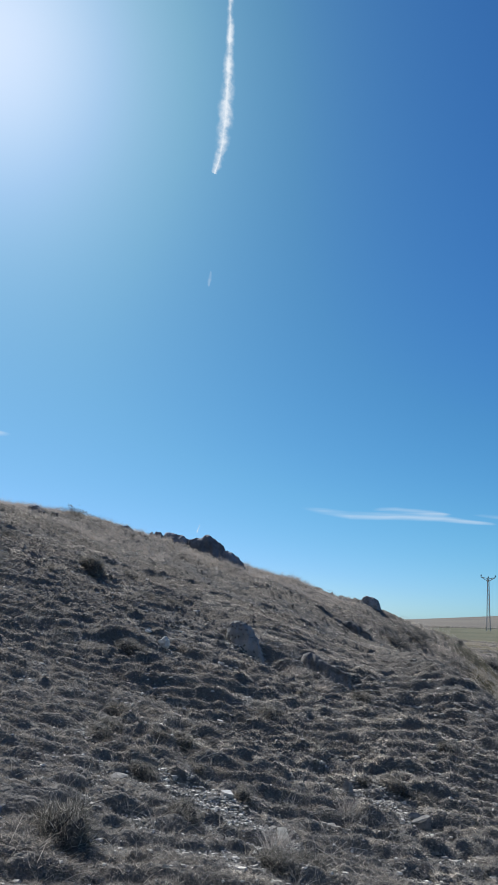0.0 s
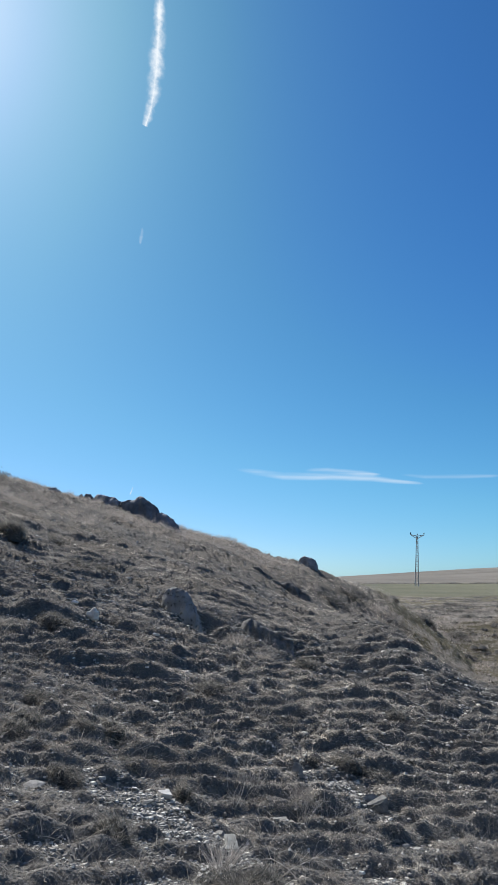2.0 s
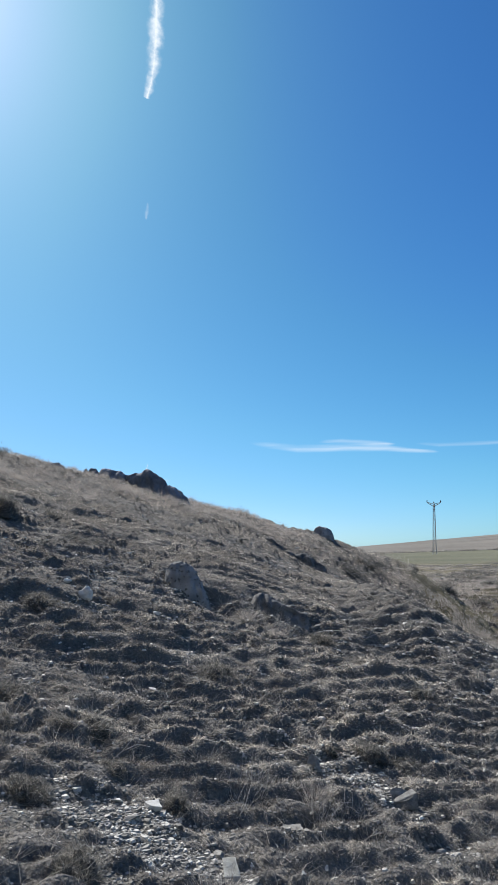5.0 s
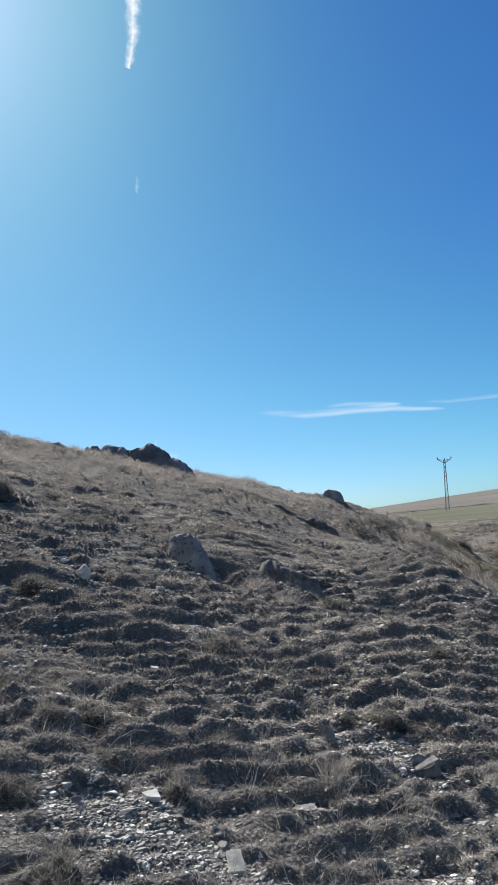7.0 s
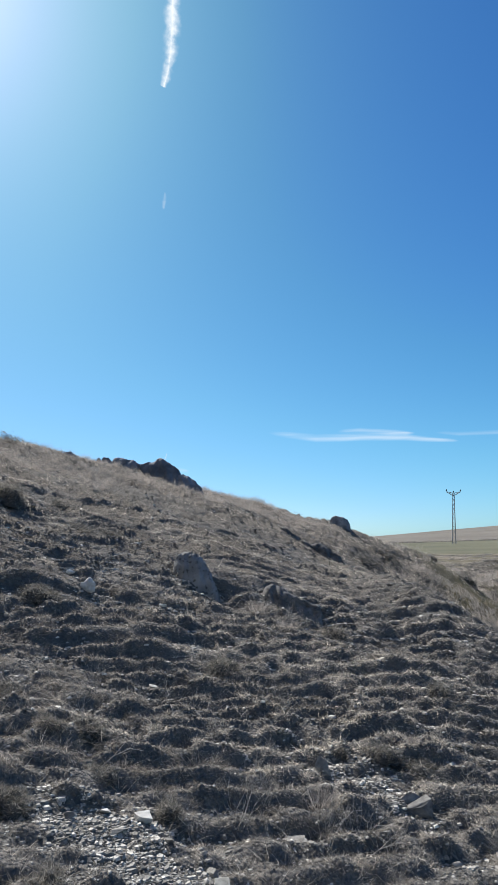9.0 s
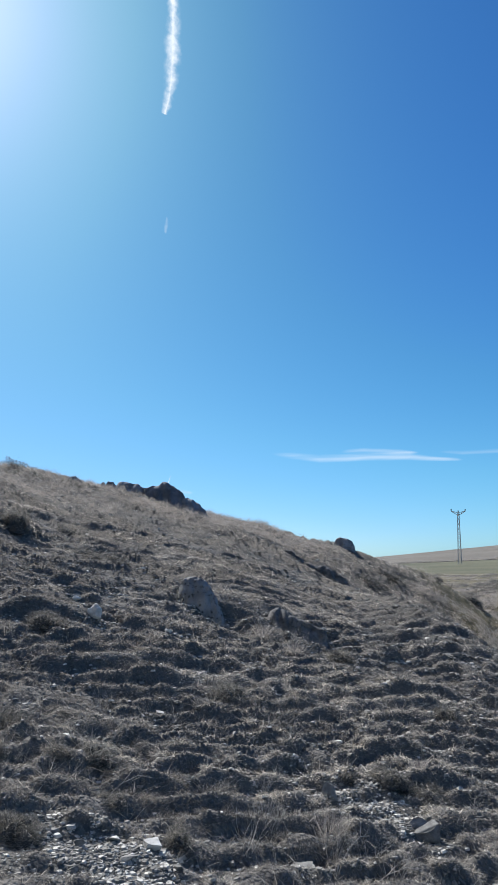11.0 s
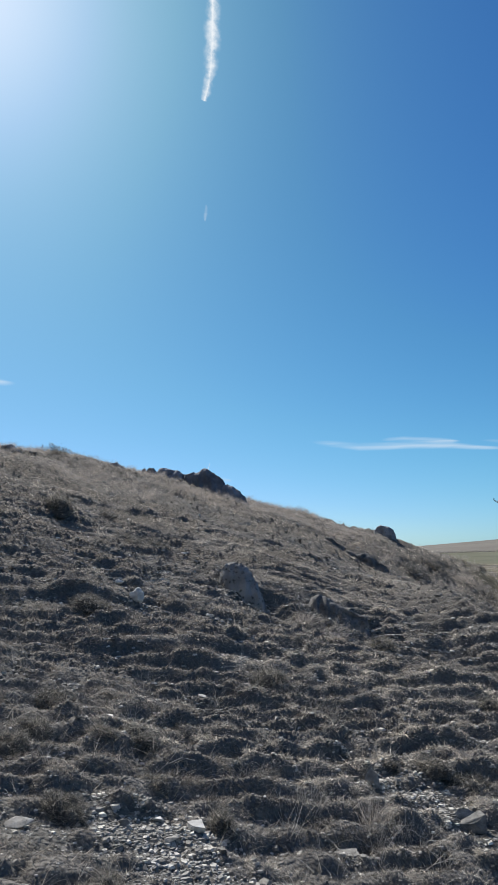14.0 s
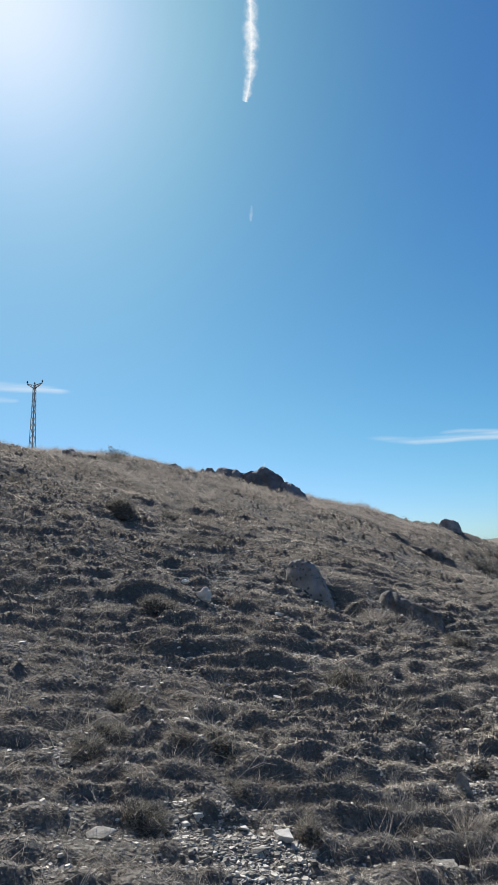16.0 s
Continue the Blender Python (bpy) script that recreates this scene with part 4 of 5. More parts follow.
def shrub_meshes(seed, stems, leaves, leaf):
    """Twigs and leaves of a shrub about 1 wide and 0.7 high."""
    rng = np.random.default_rng(seed)
    out, tips = [], []
    for _ in range(stems):
        a = rng.uniform(0, 6.28)
        q = rng.uniform(0.15, 1.2)
        branch(rng, (0.06 * np.cos(a), 0.06 * np.sin(a), -0.03), (q * np.cos(a), q * np.sin(a), 0.75), rng.uniform(0.22, 0.32), 0.010, 2, out, tips)
    v, t, s = joined(out)
    twigs = quick_mesh("branchwork", v, t, [M_TWIG])
    if leaves < 1000:
        pick = rng.integers(0, len(tips), leaves)
        root = np.array([tips[k][0] for k in pick]) + rng.normal(0, 0.035, (leaves, 3))
        way = np.array([tips[k][1] for k in pick]) + rng.normal(0, 0.6, (leaves, 3))
        way /= np.linalg.norm(way, axis=1, keepdims=True)
        side = np.cross(way, rng.normal(0, 1, (leaves, 3)))
        side /= np.linalg.norm(side, axis=1, keepdims=True)
        lv = np.stack([root - side * leaf * 0.16, root + side * leaf * 0.16, root + way * leaf], 1).reshape(-1, 3)
        return twigs, quick_mesh("foliage", lv, np.arange(3 * leaves).reshape(-1, 3), [M_SHRUB])
    lobes = []
    for k in range(6):
        a = 1.05 * k + rng.uniform(0, 0.5)
        q = rng.uniform(0.1, 0.28)
        off, r, h = np.array([q * np.cos(a), q * np.sin(a), 0.02]), rng.uniform(0.2, 0.31), rng.uniform(0.32, 0.6)
        v, t = fuzz(leaves // 6, rng, r, h, leaf * 2.2, leaf * 0.22)
        lobes.append((v + off, t, 0))
        # added dark core, so that the crown is not see-through
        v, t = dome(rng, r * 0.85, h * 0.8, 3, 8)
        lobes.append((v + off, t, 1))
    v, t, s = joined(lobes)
    crown = quick_mesh("foliage", v, t, [M_SHRUB, M_CORE], s)
    return twigs, crown


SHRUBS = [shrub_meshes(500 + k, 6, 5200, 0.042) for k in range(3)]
BARE = shrub_meshes(510, 14, 700, 0.06)


def shrub(x, y, wide, high, kind, label, turn=0.0, group=""):
    twigs, crown = BARE if kind < 0 else SHRUBS[kind]
    top = tagged(new("shrub"), label, "shrub", group)
    px, py = np.array([x - 0.4, x + 0.4, x, x]), np.array([y, y, y - 0.4, y + 0.4])
    west, east, front, back = land(px, py)
    gx, gy = (east - west) / 0.8, (back - front) / 0.8
    tilt = Euler((math.atan(gy), -math.atan(gx), 0)).to_matrix() @ Matrix.Rotation(turn, 3, "Z")
    top.matrix_basis = Matrix.LocRotScale((x, y, at(x, y) - (0.02 if kind < 0 else 0.14) * high), tilt.to_quaternion(), (wide, wide, high))
    for name, me in (("branchwork", twigs), ("foliage", crown)):
        if me:
            new(name, me).parent = top
    return top


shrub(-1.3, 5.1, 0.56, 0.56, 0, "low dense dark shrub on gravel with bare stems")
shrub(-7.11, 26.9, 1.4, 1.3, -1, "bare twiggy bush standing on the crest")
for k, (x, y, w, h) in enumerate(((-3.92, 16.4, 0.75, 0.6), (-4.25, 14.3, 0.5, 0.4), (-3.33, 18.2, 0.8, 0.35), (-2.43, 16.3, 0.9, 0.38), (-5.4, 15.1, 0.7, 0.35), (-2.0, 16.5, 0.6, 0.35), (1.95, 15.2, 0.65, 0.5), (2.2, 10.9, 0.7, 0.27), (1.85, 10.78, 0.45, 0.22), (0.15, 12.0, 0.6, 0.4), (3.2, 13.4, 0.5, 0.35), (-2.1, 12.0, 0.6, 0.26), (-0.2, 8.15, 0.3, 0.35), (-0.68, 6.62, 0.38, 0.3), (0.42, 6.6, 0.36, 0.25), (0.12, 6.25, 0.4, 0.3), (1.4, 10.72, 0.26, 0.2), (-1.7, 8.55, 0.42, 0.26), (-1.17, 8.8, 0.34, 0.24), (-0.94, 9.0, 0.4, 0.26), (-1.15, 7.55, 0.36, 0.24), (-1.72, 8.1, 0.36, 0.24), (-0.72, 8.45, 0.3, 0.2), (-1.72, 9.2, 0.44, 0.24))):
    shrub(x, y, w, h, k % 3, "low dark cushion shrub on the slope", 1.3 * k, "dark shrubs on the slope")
for k, (x, y, w, h) in enumerate(((9.3, 27.6, 0.8, 0.75), (10.5, 34.5, 1.1, 0.7), (12.6, 36.5, 1.2, 0.7), (9.4, 36.0, 0.9, 0.6), (14.5, 39.5, 1.2, 0.7), (16.2, 46, 1.5, 0.8), (13.0, 43.0, 1.2, 0.7), (19.0, 55.0, 1.6, 0.8), (22.0, 62.0, 1.8, 0.9), (17.5, 66.0, 1.6, 0.8))):
    shrub(x, y, w, h, k % 3, "grey-brown thorny shrub in the gully's dry grass", 1.7 * k, "shrubs in the gully")

for k, (x, y) in enumerate(((5.5, 29.6), (5.1, 29.0), (6.3, 31.2), (6.9, 32.6))):
    shrub(x, y, 1.5, 0.75, -1, "grey twiggy shrub below the ridge", 0.9 * k, "twiggy shrubs below the ridge")

# scrub over the valley's floor
vx, vy = spread_points(5200, 4, 44, 28, 84)
bx, by = spread_points(2600, 6, 24, 28, 50)
vx, vy = np.r_[vx, bx], np.r_[vy, by]
ok = (valley(vx, vy) > hill(vx, vy)) & (np.degrees(np.arctan2(vx - 0.2, vy)) < 27) & (RNG.uniform(0, 1, len(vx)) < 1.25 - (vy - 28) / 60)
vx, vy = vx[ok], vy[ok]
vs = RNG.uniform(0.18, 0.5, len(vx)) * (1 + (vy - 30) / 60)
sp = np.stack([vx, vy, surface(vx, vy) - 0.03, RNG.uniform(0, 6.28, len(vx)), vs, vs * np.clip(0.8 - (vy - 28) / 90, 0.25, 0.7)], 1)
dry = RNG.uniform(0, 1, len(vx)) + 1.4 * fractal(vx / 7, vy / 7, 15, 3) > 0.85
scatter("valley_scrub", [tuft_template(600 + k, 40, 1, 0.05, True, 0.24, 2) for k in range(5)], sp[~dry], [M_WIRY, M_CORE], "grey-brown scrub covering the valley floor", "scrub")
scatter("valley_grass", [tuft_template(610 + k, 46, 1, 0.07, False) for k in range(5)], sp[dry], [M_STRAW], "pale dry grass among the valley's scrub", "grass")


# low growth along the field's far edge
lx = np.sort(RNG.uniform(20, 120, 420))
ly = 172 + 3.0 * fractal(lx / 40, lx / 90, 5, 2) + RNG.normal(0, 0.5, len(lx))
ls = RNG.uniform(0.35, 0.9, len(lx))
sp = np.stack([lx, ly, surface(lx, ly) - 0.05, RNG.uniform(0, 6.28, len(lx)), ls, ls * 0.7], 1)
scatter("field_edge_scrub", [tuft_template(620 + k, 30, 1, 0.09, True, 0.3, 2) for k in range(4)], sp, [M_WIRY, M_CORE], "line of dark low scrub along the field's far edge", "scrub")


def weed_mesh(seed, stems, tall):
    """Dry bent stalks with side stems."""
    rng = np.random.default_rng(seed)
    out = []
    for _ in range(stems):
        a, q = rng.uniform(0, 6.28), rng.uniform(0.1, 1.1)
        d = np.array([q * np.cos(a), q * np.sin(a), 0.9])
        p = np.array([rng.normal(0, 0.03), rng.normal(0, 0.03), -0.01])
        pts = [p.copy()]
        n = 5
        for k in range(n):
            d = d / np.linalg.norm(d) + rng.normal(0, 0.3, 3) - [0, 0, 0.12 * q]
            p = p + d / np.linalg.norm(d) * tall * rng.uniform(0.8, 1.2) / n
            pts.append(p.copy())
            if k > 0 and rng.uniform() < 0.75:
                e = d / np.linalg.norm(d) + rng.normal(0, 0.55, 3)
                e /= np.linalg.norm(e)
                out.append((*tube([p, p + e * tall * 0.14, p + e * tall * 0.24 + [0, 0, 0.02]], 0.0016, 0.001, 3), 0))
        out.append((*tube(pts, 0.0024, 0.0012, 3), 0))
    v, t, s = joined(out)
    return quick_mesh("dry_weed", v, t, [M_STALK])


WEEDS = [weed_mesh(700 + k, 11 + 3 * (k % 3), 0.25 + 0.04 * (k % 4)) for k in range(7)]
wx = [0.52, 0.51, 1.26, -0.03, 0.68, 0.45, 1.35, 1.15, 1.5, 1.0, 0.3, 0.85, 0.75, 0.62, -2.2, -1.0, 1.2, 1.05, 1.45, 1.6, 0.6, 1.75]
wy = [8.96, 9.77, 9.14, 9.18, 11.54, 11.7, 9.0, 9.3, 8.8, 8.9, 8.4, 11.3, 15.3, 15.6, 9.6, 9.0, 15.1, 14.7, 14.9, 12.4, 7.0, 13.2]
ex, ey = spread_points(420, -7, 7, 4.4, 17)
ok = in_view(ex, ey) & (gravel_share(ex, ey) < 0.5)
wx, wy = np.r_[wx, ex[ok][:110]], np.r_[wy, ey[ok][:110]]
for k, (x, y) in enumerate(zip(wx, wy)):
    ob = new("dry_weed", WEEDS[k % 7])
    s = float(RNG.uniform(0.75, 1.15)) * (1.0 if k < 22 else 0.75)
    ob.matrix_basis = Matrix.LocRotScale((x, y, at(x, y)), Euler((0, 0, k * 2.1)), (s, s, s))
    tagged(ob, "bleached dry weed with thin bent stalks", "weed", "dry weeds on the slope")

tuft_v, tuft_t = blades(170, np.random.default_rng(88), 0.45, 1.0, 0.013, 0.75, 2)
for x, y, w in ((0.14, 6.62, 0.24), (1.02, 9.25, 0.22), (0.72, 15.0, 0.26), (1.2, 14.6, 0.25), (2.3, 11.2, 0.18)):
    ob = new("straw_tuft", quick_mesh("straw_tuft", tuft_v * w, tuft_t, [M_STRAW]))
    ob.location = (x, y, at(x, y))
    tagged(ob, "upright tuft of tan dry straw among grey cushions", "grass", "tan straw tufts")
for x, y, turn, long in ((0.45, 6.55, 0.5, 0.55), (0.72, 6.85, 2.4, 0.4), (1.05, 8.75, 0.9, 0.5), (1.25, 8.6, 0.2, 0.45), (-0.75, 8.5, 0.6, 0.4)):
    c, s = math.cos(turn) * long, math.sin(turn) * long
    path = [(0, 0, 0.02), (c * 0.35, s * 0.35, 0.10), (c * 0.7, s * 0.7, 0.13), (c, s, 0.09)]
    v, f, k = joined([(*tube(path, 0.0042, 0.0022, 4), 0), (*tube([path[1], (c * 0.6, s * 0.45, 0.19)], 0.0025, 0.0014, 3), 0), (*tube([path[2], (c * 0.8, s * 1.1, 0.2)], 0.0025, 0.0014, 3), 0)])
    ob = new("fallen_stalk", quick_mesh("fallen_stalk", v, f, [M_STALK]))
    ob.location = (x, y, at(x, y))
    tagged(ob, "bent bleached stalk fallen across the dry cushions", "stalk", "fallen stalks")

# ---- loose stones ----
def chip_template(seed):
    """A flat angular flake of shale about 2 across, open below."""
    rng = np.random.default_rng(seed)
    n = int(rng.integers(5, 8))
    a = np.sort(rng.uniform(0, 2 * np.pi, n) * 0.35 + np.arange(n) * 2 * np.pi / n * 0.9)
    r = rng.uniform(0.65, 1.15, n)
    foot = np.stack([r * np.cos(a) * 1.2, r * np.sin(a) * 0.8, np.full(n, -0.25)], 1)
    top = foot * [0.72, 0.72, 1] + rng.normal(0, 0.05, (n, 3))
    top[:, 2] = rng.uniform(0.2, 0.5) + top[:, 0] * rng.normal(0, 0.25) + top[:, 1] * rng.normal(0, 0.25)
    t = [[n, n + k, n + k + 1] for k in range(1, n - 1)]
    for k in range(n):
        j = (k + 1) % n
        t += [[k, j, n + j], [k, n + j, n + k]]
    return np.vstack([foot, top]), np.array(t), np.zeros(len(t), int)


CHIPS = [chip_template(800 + k) for k in range(10)]
loose = [quick_mesh("loose_stone", v, t, [M_CHIP]) for v, t, s in CHIPS]
gx, gy = spread_points(9000, -3, 4, 4.2, 13)
ok = in_view(gx, gy, 24) & (cushion(gx, gy) < 0.01) & (RNG.uniform(0, 1, len(gx)) < gravel_share(gx, gy) * 0.9 + 0.03)
gx, gy = gx[ok], gy[ok]
kp = thin(gx, gy, 0.11)[:280]
for n, k in enumerate(kp):
    ob = new("loose_stone", loose[n % 10])
    r = float(np.clip(RNG.lognormal(math.log(0.02), 0.45), 0.011, 0.055))
    ob.matrix_basis = Matrix.LocRotScale((gx[k], gy[k], at(gx[k], gy[k])), Euler((0, 0, n * 1.9)), (r, r, r))
    tagged(ob, "small flat grey stone loose on the slope", "stone", "loose stones on the slope")
px, py = spread_points(118000, -6, 7, 3.6, 17)
ok = in_view(px, py) & (RNG.uniform(0, 1, len(px)) < np.clip(gravel_share(px, py) * 1.0 + 0.65, 0, 1) * np.clip(1.3 - (py - 4) / 26, 0.5, 1))
px, py = px[ok], py[ok]
dx, dy = spread_points(90000, -2.4, 2.6, 4.0, 11)
ok = in_view(dx, dy) & (RNG.uniform(0, 1, len(dx)) < np.clip(gravel_share(dx, dy) * 1.3 - 0.2, 0, 1))
px, py = np.r_[px, dx[ok]], np.r_[py, dy[ok]]
fx, fy = spread_points(44000, -11, 9, 15, 31)
ok = in_view(fx, fy) & (hill(fx, fy) > valley(fx, fy)) & (RNG.uniform(0, 1, len(fx)) < gravel_share(fx, fy) * 1.1 + 0.3)
px, py = np.r_[px, fx[ok]], np.r_[py, fy[ok]]
pr = np.clip(RNG.lognormal(math.log(0.0125), 0.42, len(px)), 0.006, 0.034) * (1 + np.maximum(py - 7, 0) / 12)
wx, wy = spread_points(9000, -6.5, 6, 7, 24)
ok = in_view(wx, wy) & (hill(wx, wy) > valley(wx, wy)) & (RNG.uniform(0, 1, len(wx)) < np.where((row_phase(wx, wy) > 0.5) | (wx > 2.5), 0.9, 0.15))
px, py = np.r_[px, wx[ok]], np.r_[py, wy[ok]]
pr = np.r_[pr, np.clip(RNG.lognormal(math.log(0.021), 0.35, int(ok.sum())), 0.012, 0.045) * (1 + np.maximum(wy[ok] - 9, 0) / 25)]
ok = (cushion(px, py) < 0.014) | (RNG.uniform(0, 1, len(px)) < 0.2)
px, py, pr = px[ok], py[ok], pr[ok]
sp = np.stack([px, py, surface(px, py), RNG.uniform(0, 6.28, len(px)), pr * 1.05, pr * 0.8], 1)
M_GRAVEL = blade_material("grey_gravel", (0.12, 0.115, 0.105), (0.26, 0.249, 0.23), (0.66, 0.635, 0.585), 0.0)
scatter("gravel", CHIPS[:6], sp, [M_GRAVEL], "grey and pale shale chips strewn between the tussocks", "gravel").data.shade_flat()
for me in loose:
    me.shade_flat()


# ---- lattice poles ----
def bar_mesh(name, a, b, w, mat):
    a, b = Vector(a), Vector(b)
    d = b - a
    m = Matrix.Translation((a + b) / 2) @ d.to_track_quat("Z", "Y").to_matrix().to_4x4()
    bm = bmesh.new()
    bmesh.ops.create_cube(bm, size=1)
    bmesh.ops.scale(bm, vec=(w, w, d.length), verts=bm.verts)
    bmesh.ops.transform(bm, matrix=m, verts=bm.verts)
    me = bpy.data.meshes.new(name)
    bm.to_mesh(me)
    bm.free()
    me.materials.append(mat)
    return me


def insulator_mesh():
    bm = bmesh.new()
    for z, r, h in ((0.0, 0.035, 0.14), (0.12, 0.10, 0.07), (0.20, 0.14, 0.08), (0.29, 0.12, 0.08), (0.37, 0.07, 0.08)):
        bmesh.ops.create_cone(bm, cap_ends=True, segments=10, radius1=r, radius2=r * 0.7, depth=h, matrix=Matrix.Translation((0, 0, z + h / 2)))
    me = bpy.data.meshes.new("insulator")
    bm.to_mesh(me)
    bm.free()
    me.materials.append(M_GLAZE)
    return me


def lattice_pole(high, label):
    """A steel lattice mast with a three-insulator top; it stands at the origin, its arms along x."""
    top = tagged(new("power_pole"), label, "power pole", "power poles")

    def add(name, me, note="", under=None):
        ob = new(name, me)
        ob.parent = under or top
        return tagged(ob, note)

    half = lambda z: 0.33 + (0.13 - 0.33) * z / high  # noqa: E731
    corners = ((-1, -1), (1, -1), (1, 1), (-1, 1))
    for cx, cy in corners:
        add("leg", bar_mesh("leg", (cx * half(0), cy * half(0), -0.3), (cx * half(high), cy * half(high), high), 0.09, M_STEEL))
    bays = 11
    for k in range(bays):
        z0, z1 = high * k / bays, high * (k + 1) / bays
        for s in range(4):
            (ax, ay), (bx, by) = corners[s], corners[(s + 1) % 4]
            if (k + s) % 2:
                (ax, ay), (bx, by) = (bx, by), (ax, ay)
            add("brace", bar_mesh("brace", (ax * half(z0), ay * half(z0), z0), (bx * half(z1), by * half(z1), z1), 0.06, M_STEEL))
    ins = insulator_mesh()
    for s in (-1, 1):
        add("crossarm", bar_mesh("crossarm", (0, 0, high - 0.55), (s * 1.3, 0, high + 0.25), 0.11, M_STEEL))
        arm = add("crossarm", bar_mesh("crossarm", (0, 0, high - 0.02), (s * 1.3, 0, high + 0.27), 0.10, M_STEEL))
        add("strut", bar_mesh("strut", (s * 0.6, 0, high - 0.16), (s * 0.6, 0, high + 0.1), 0.07, M_STEEL))
        add("insulator", ins, "dark porcelain insulator", arm).location = (s * 1.28, 0, high + 0.26)
    add("insulator", ins, "dark porcelain insulator").location = (0, 0, high + 0.0)
    return top


pole = lattice_pole(9.6, "steel lattice power pole with three insulators in the field")
pole.matrix_basis = pose(42.2, 138.6, at(42.2, 138.6), 0, 3.0, -15)
second = copy_thing(pole, pose(-41.05, 97.95, at(-41.05, 97.95) + 0.05, 0, 3.0, -14))
tagged(second, "steel lattice power pole rising behind the hill's crest", "power pole", "power poles")


# ---- clouds ----
def cloud_material(name, bright, lo, hi, scale, stretch, fade=0.55, core=1.6):
    m = bpy.data.materials.new(name)
    m.use_nodes = True
    n, l = m.node_tree.nodes, m.node_tree.links
    n.remove(n["Principled BSDF"])
    tc = n.new("ShaderNodeTexCoord")
    uv = n.new("ShaderNodeSeparateXYZ")
    l.new(tc.outputs["UV"], uv.inputs[0])
    a = texture(n, l, tc.outputs["Object"], scale, 7, stretch=stretch)
    b = texture(n, l, tc.outputs["Object"], scale * 3.3, 5, stretch=stretch)
    across = math_node(n, l, "ABSOLUTE", math_node(n, l, "MULTIPLY_ADD", uv.outputs["X"], 2.0, -1.0))
    along = math_node(n, l, "ABSOLUTE", math_node(n, l, "MULTIPLY_ADD", uv.outputs["Y"], 2.0, -1.0))
    edge = math_node(n, l, "SUBTRACT", 1.0, math_node(n, l, "POWER", across, core))
    ends = smooth_step(n, l, along, 1.0, fade)
    d = math_node(n, l, "MULTIPLY_ADD", a.outputs[0], 1.0, math_node(n, l, "MULTIPLY", b.outputs[0], 0.45))
    d = math_node(n, l, "MULTIPLY", d, math_node(n, l, "MULTIPLY", edge, ends))
    d = math_node(n, l, "MULTIPLY", smooth_step(n, l, d, lo, hi), bright)
    em = n.new("ShaderNodeEmission")
    em.inputs[0].default_value, em.inputs[1].default_value = (0.93, 0.97, 1.0, 1), 0.72
    tp = n.new("ShaderNodeBsdfTransparent")
    ms = n.new("ShaderNodeMixShader")
    l.new(d, ms.inputs[0])
    l.new(tp.outputs[0], ms.inputs[1])
    l.new(em.outputs[0], ms.inputs[2])
    l.new(ms.outputs[0], n["Material Output"].inputs[0])
    return m


def ribbon(name, spine, mat, label, category):
    """A long thin cloud, square to the view from the hill: x, y, z and half width along it."""
    mid = Vector(spine[len(spine) // 2][:3])
    bm = bmesh.new()
    uv = bm.loops.layers.uv.new("UVMap")
    rows = []
    for k, (x, y, z, w) in enumerate(spine):
        p = Vector((x, y, z))
        q0, q1 = Vector(spine[max(k - 1, 0)][:3]), Vector(spine[min(k + 1, len(spine) - 1)][:3])
        side = (q1 - q0).cross(p).normalized() * w
        rows.append([bm.verts.new(p + side * s - mid) for s in (-1, 0, 1)])
    n = len(rows) - 1
    for k in range(n):
        for s in range(2):
            f = bm.faces.new((rows[k][s], rows[k][s + 1], rows[k + 1][s + 1], rows[k + 1][s]))
            for lp, (u, v) in zip(f.loops, ((s / 2, k / n), ((s + 1) / 2, k / n), ((s + 1) / 2, (k + 1) / n), (s / 2, (k + 1) / n))):
                lp[uv].uv = (u, v)
    me = bpy.data.meshes.new(name)
    bm.to_mesh(me)
    bm.free()
    me.materials.append(mat)
    ob = new(name, me)
    ob.location = mid
    return tagged(ob, label, category, kind="structure")


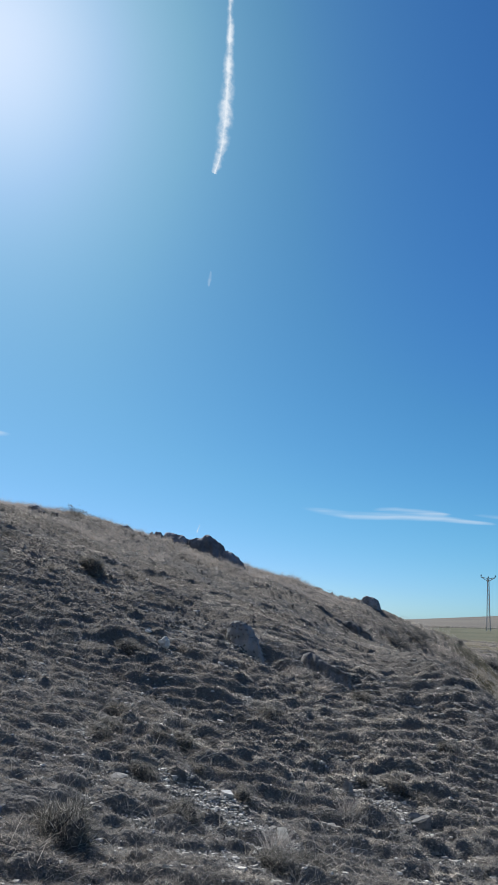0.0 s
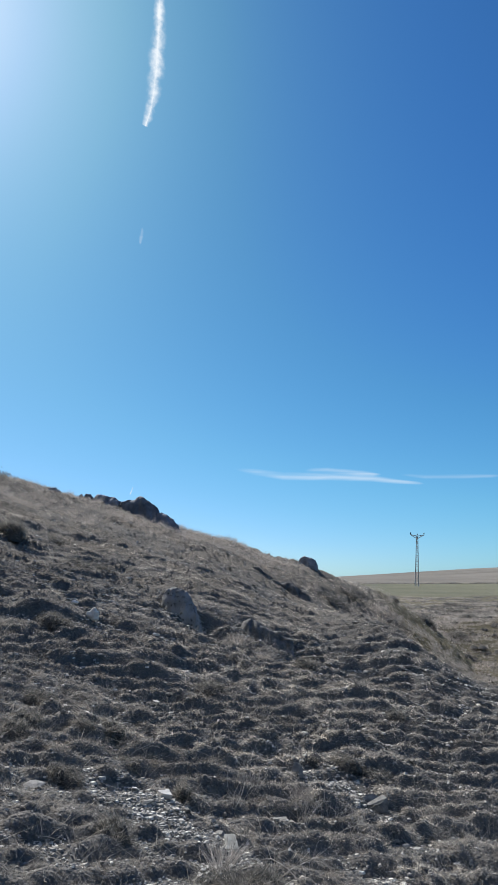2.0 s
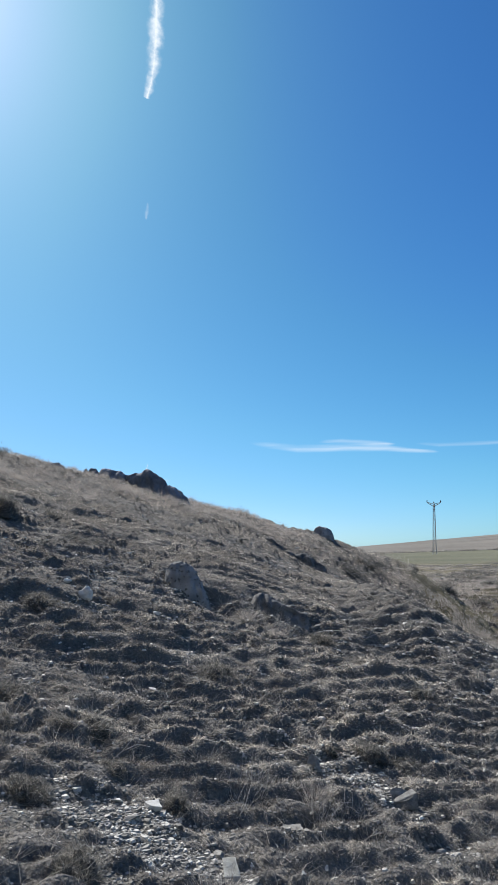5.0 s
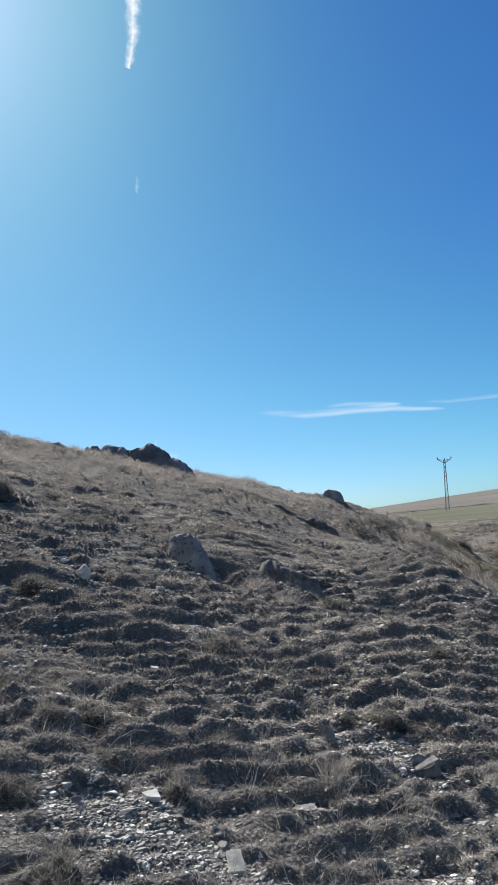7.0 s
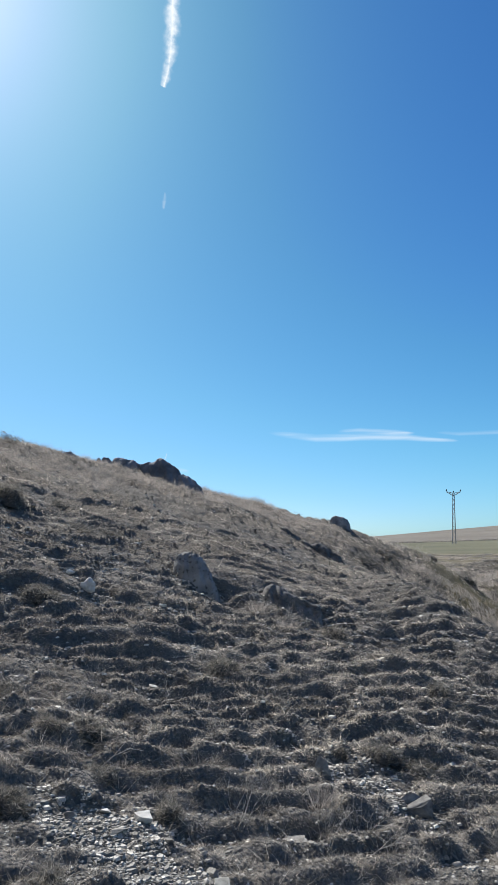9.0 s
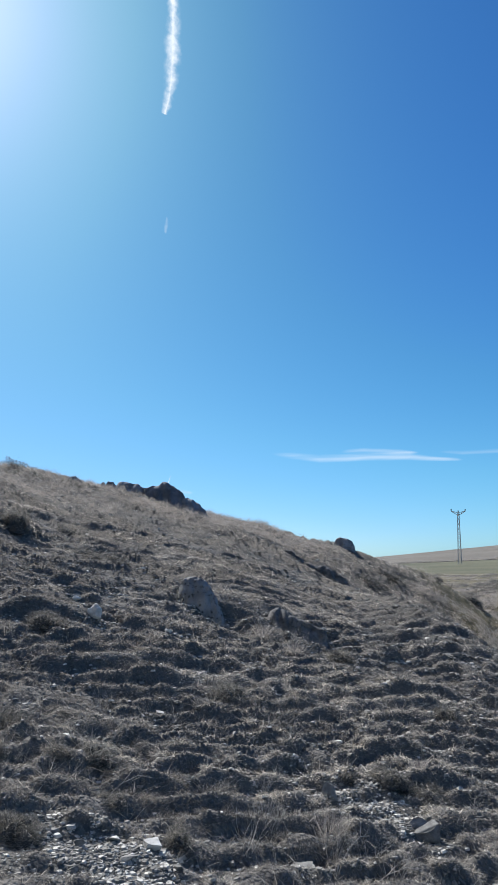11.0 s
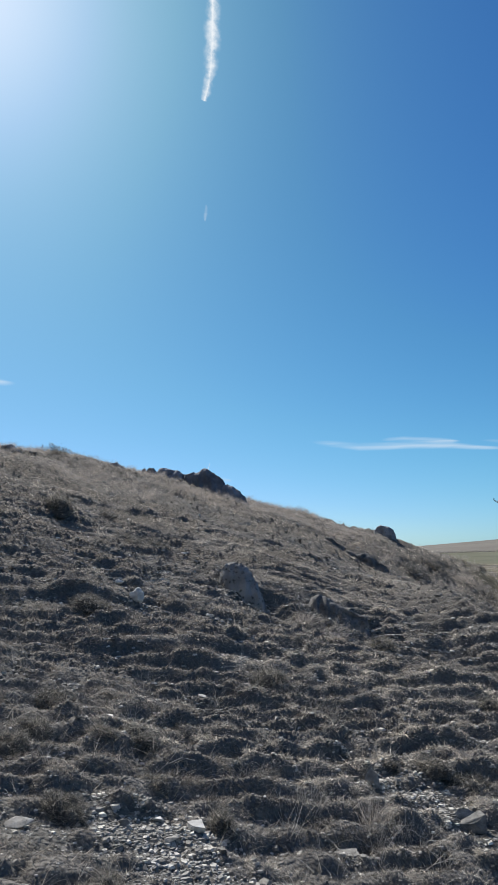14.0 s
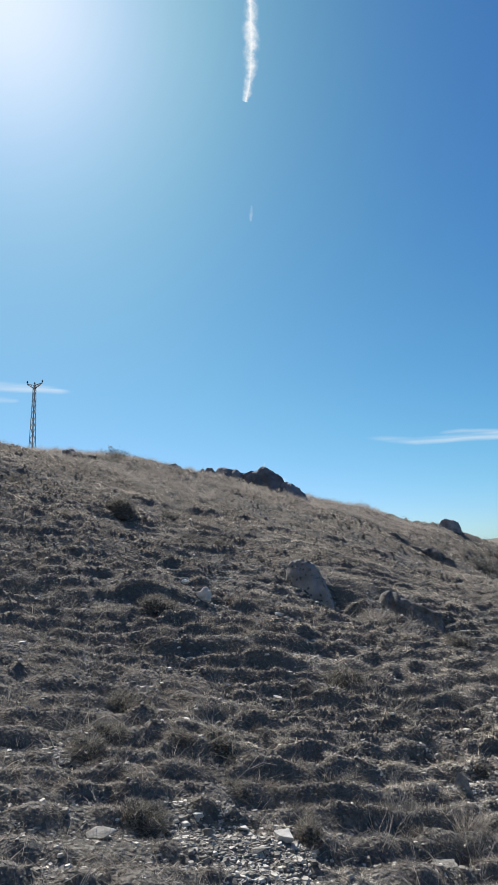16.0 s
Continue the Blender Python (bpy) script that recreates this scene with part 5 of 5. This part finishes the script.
M_TRAIL = cloud_material("vapour_trail", 0.95, 0.26, 0.8, 0.019, (1, 1, 1), 0.94, 0.75)
M_CIRRUS = cloud_material("cirrus", 0.5, 0.3, 1.05, 0.006, (0.25, 0.25, 3.0))
M_FAINT = cloud_material("faint_cirrus", 0.22, 0.25, 1.0, 0.006, (0.25, 0.25, 3.0))
ribbon("vapour_trail", [(-217, 2459, 1711, 22), (-207, 2445, 1734, 36), (-195, 2425, 1762, 44), (-183, 2390, 1810, 55), (-172, 2345, 1870, 62), (-166, 2300, 1925, 62), (-161, 2250, 1985, 55), (-156, 2200, 2040, 42), (-150, 2128, 2115, 30), (-150, 2050, 2190, 25), (-150, 1970, 2262, 22)], M_TRAIL, "white condensation trail in the blue sky", "cloud")
ribbon("vapour_wisp", [(-240, 2668, 1325, 5), (-236, 2661, 1368, 13), (-233, 2650, 1410, 5)], M_FAINT, "short faint wisp of condensation trail", "cloud")
ribbon("cirrus_streak", [(40, 2962, 494, 10), (200, 2955, 470, 22), (357, 2946, 450, 26), (540, 2916, 445, 26), (720, 2878, 432, 22), (900, 2833, 408, 12), (960, 2810, 402, 6)], M_CIRRUS, "thin white cirrus streak low in the sky", "cloud")
ribbon("cirrus_streak", [(380, 2940, 468, 8), (540, 2916, 470, 20), (680, 2890, 456, 20), (790, 2862, 446, 8)], M_CIRRUS, "thin white cirrus streak low in the sky", "cloud")
ribbon("cirrus_streak", [(780, 2865, 448, 6), (920, 2822, 434, 14), (1100, 2762, 428, 14), (1250, 2700, 425, 8)], M_FAINT, "thin white cirrus streak low in the sky", "cloud")
ribbon("cirrus_streak", [(-1500, 2500, 735, 20), (-1266, 2622, 733, 34), (-1120, 2690, 728, 30), (-960, 2750, 715, 12)], M_CIRRUS, "thin white cirrus streak low in the sky", "cloud")
ribbon("cirrus_streak", [(-1500, 2500, 690, 12), (-1270, 2630, 682, 22), (-1180, 2670, 680, 10)], M_FAINT, "thin white cirrus streak low in the sky", "cloud")
ribbon("cirrus_streak", [(-290, 2970, 345, 8), (-230, 2975, 338, 16), (-160, 2978, 326, 8)], M_FAINT, "thin white cirrus streak low in the sky", "cloud")
ribbon("vapour_wisp", [(-278, 2965, 368, 3), (-272, 2963, 384, 4), (-266, 2961, 402, 2)], M_TRAIL, "short faint wisp of condensation trail", "cloud")
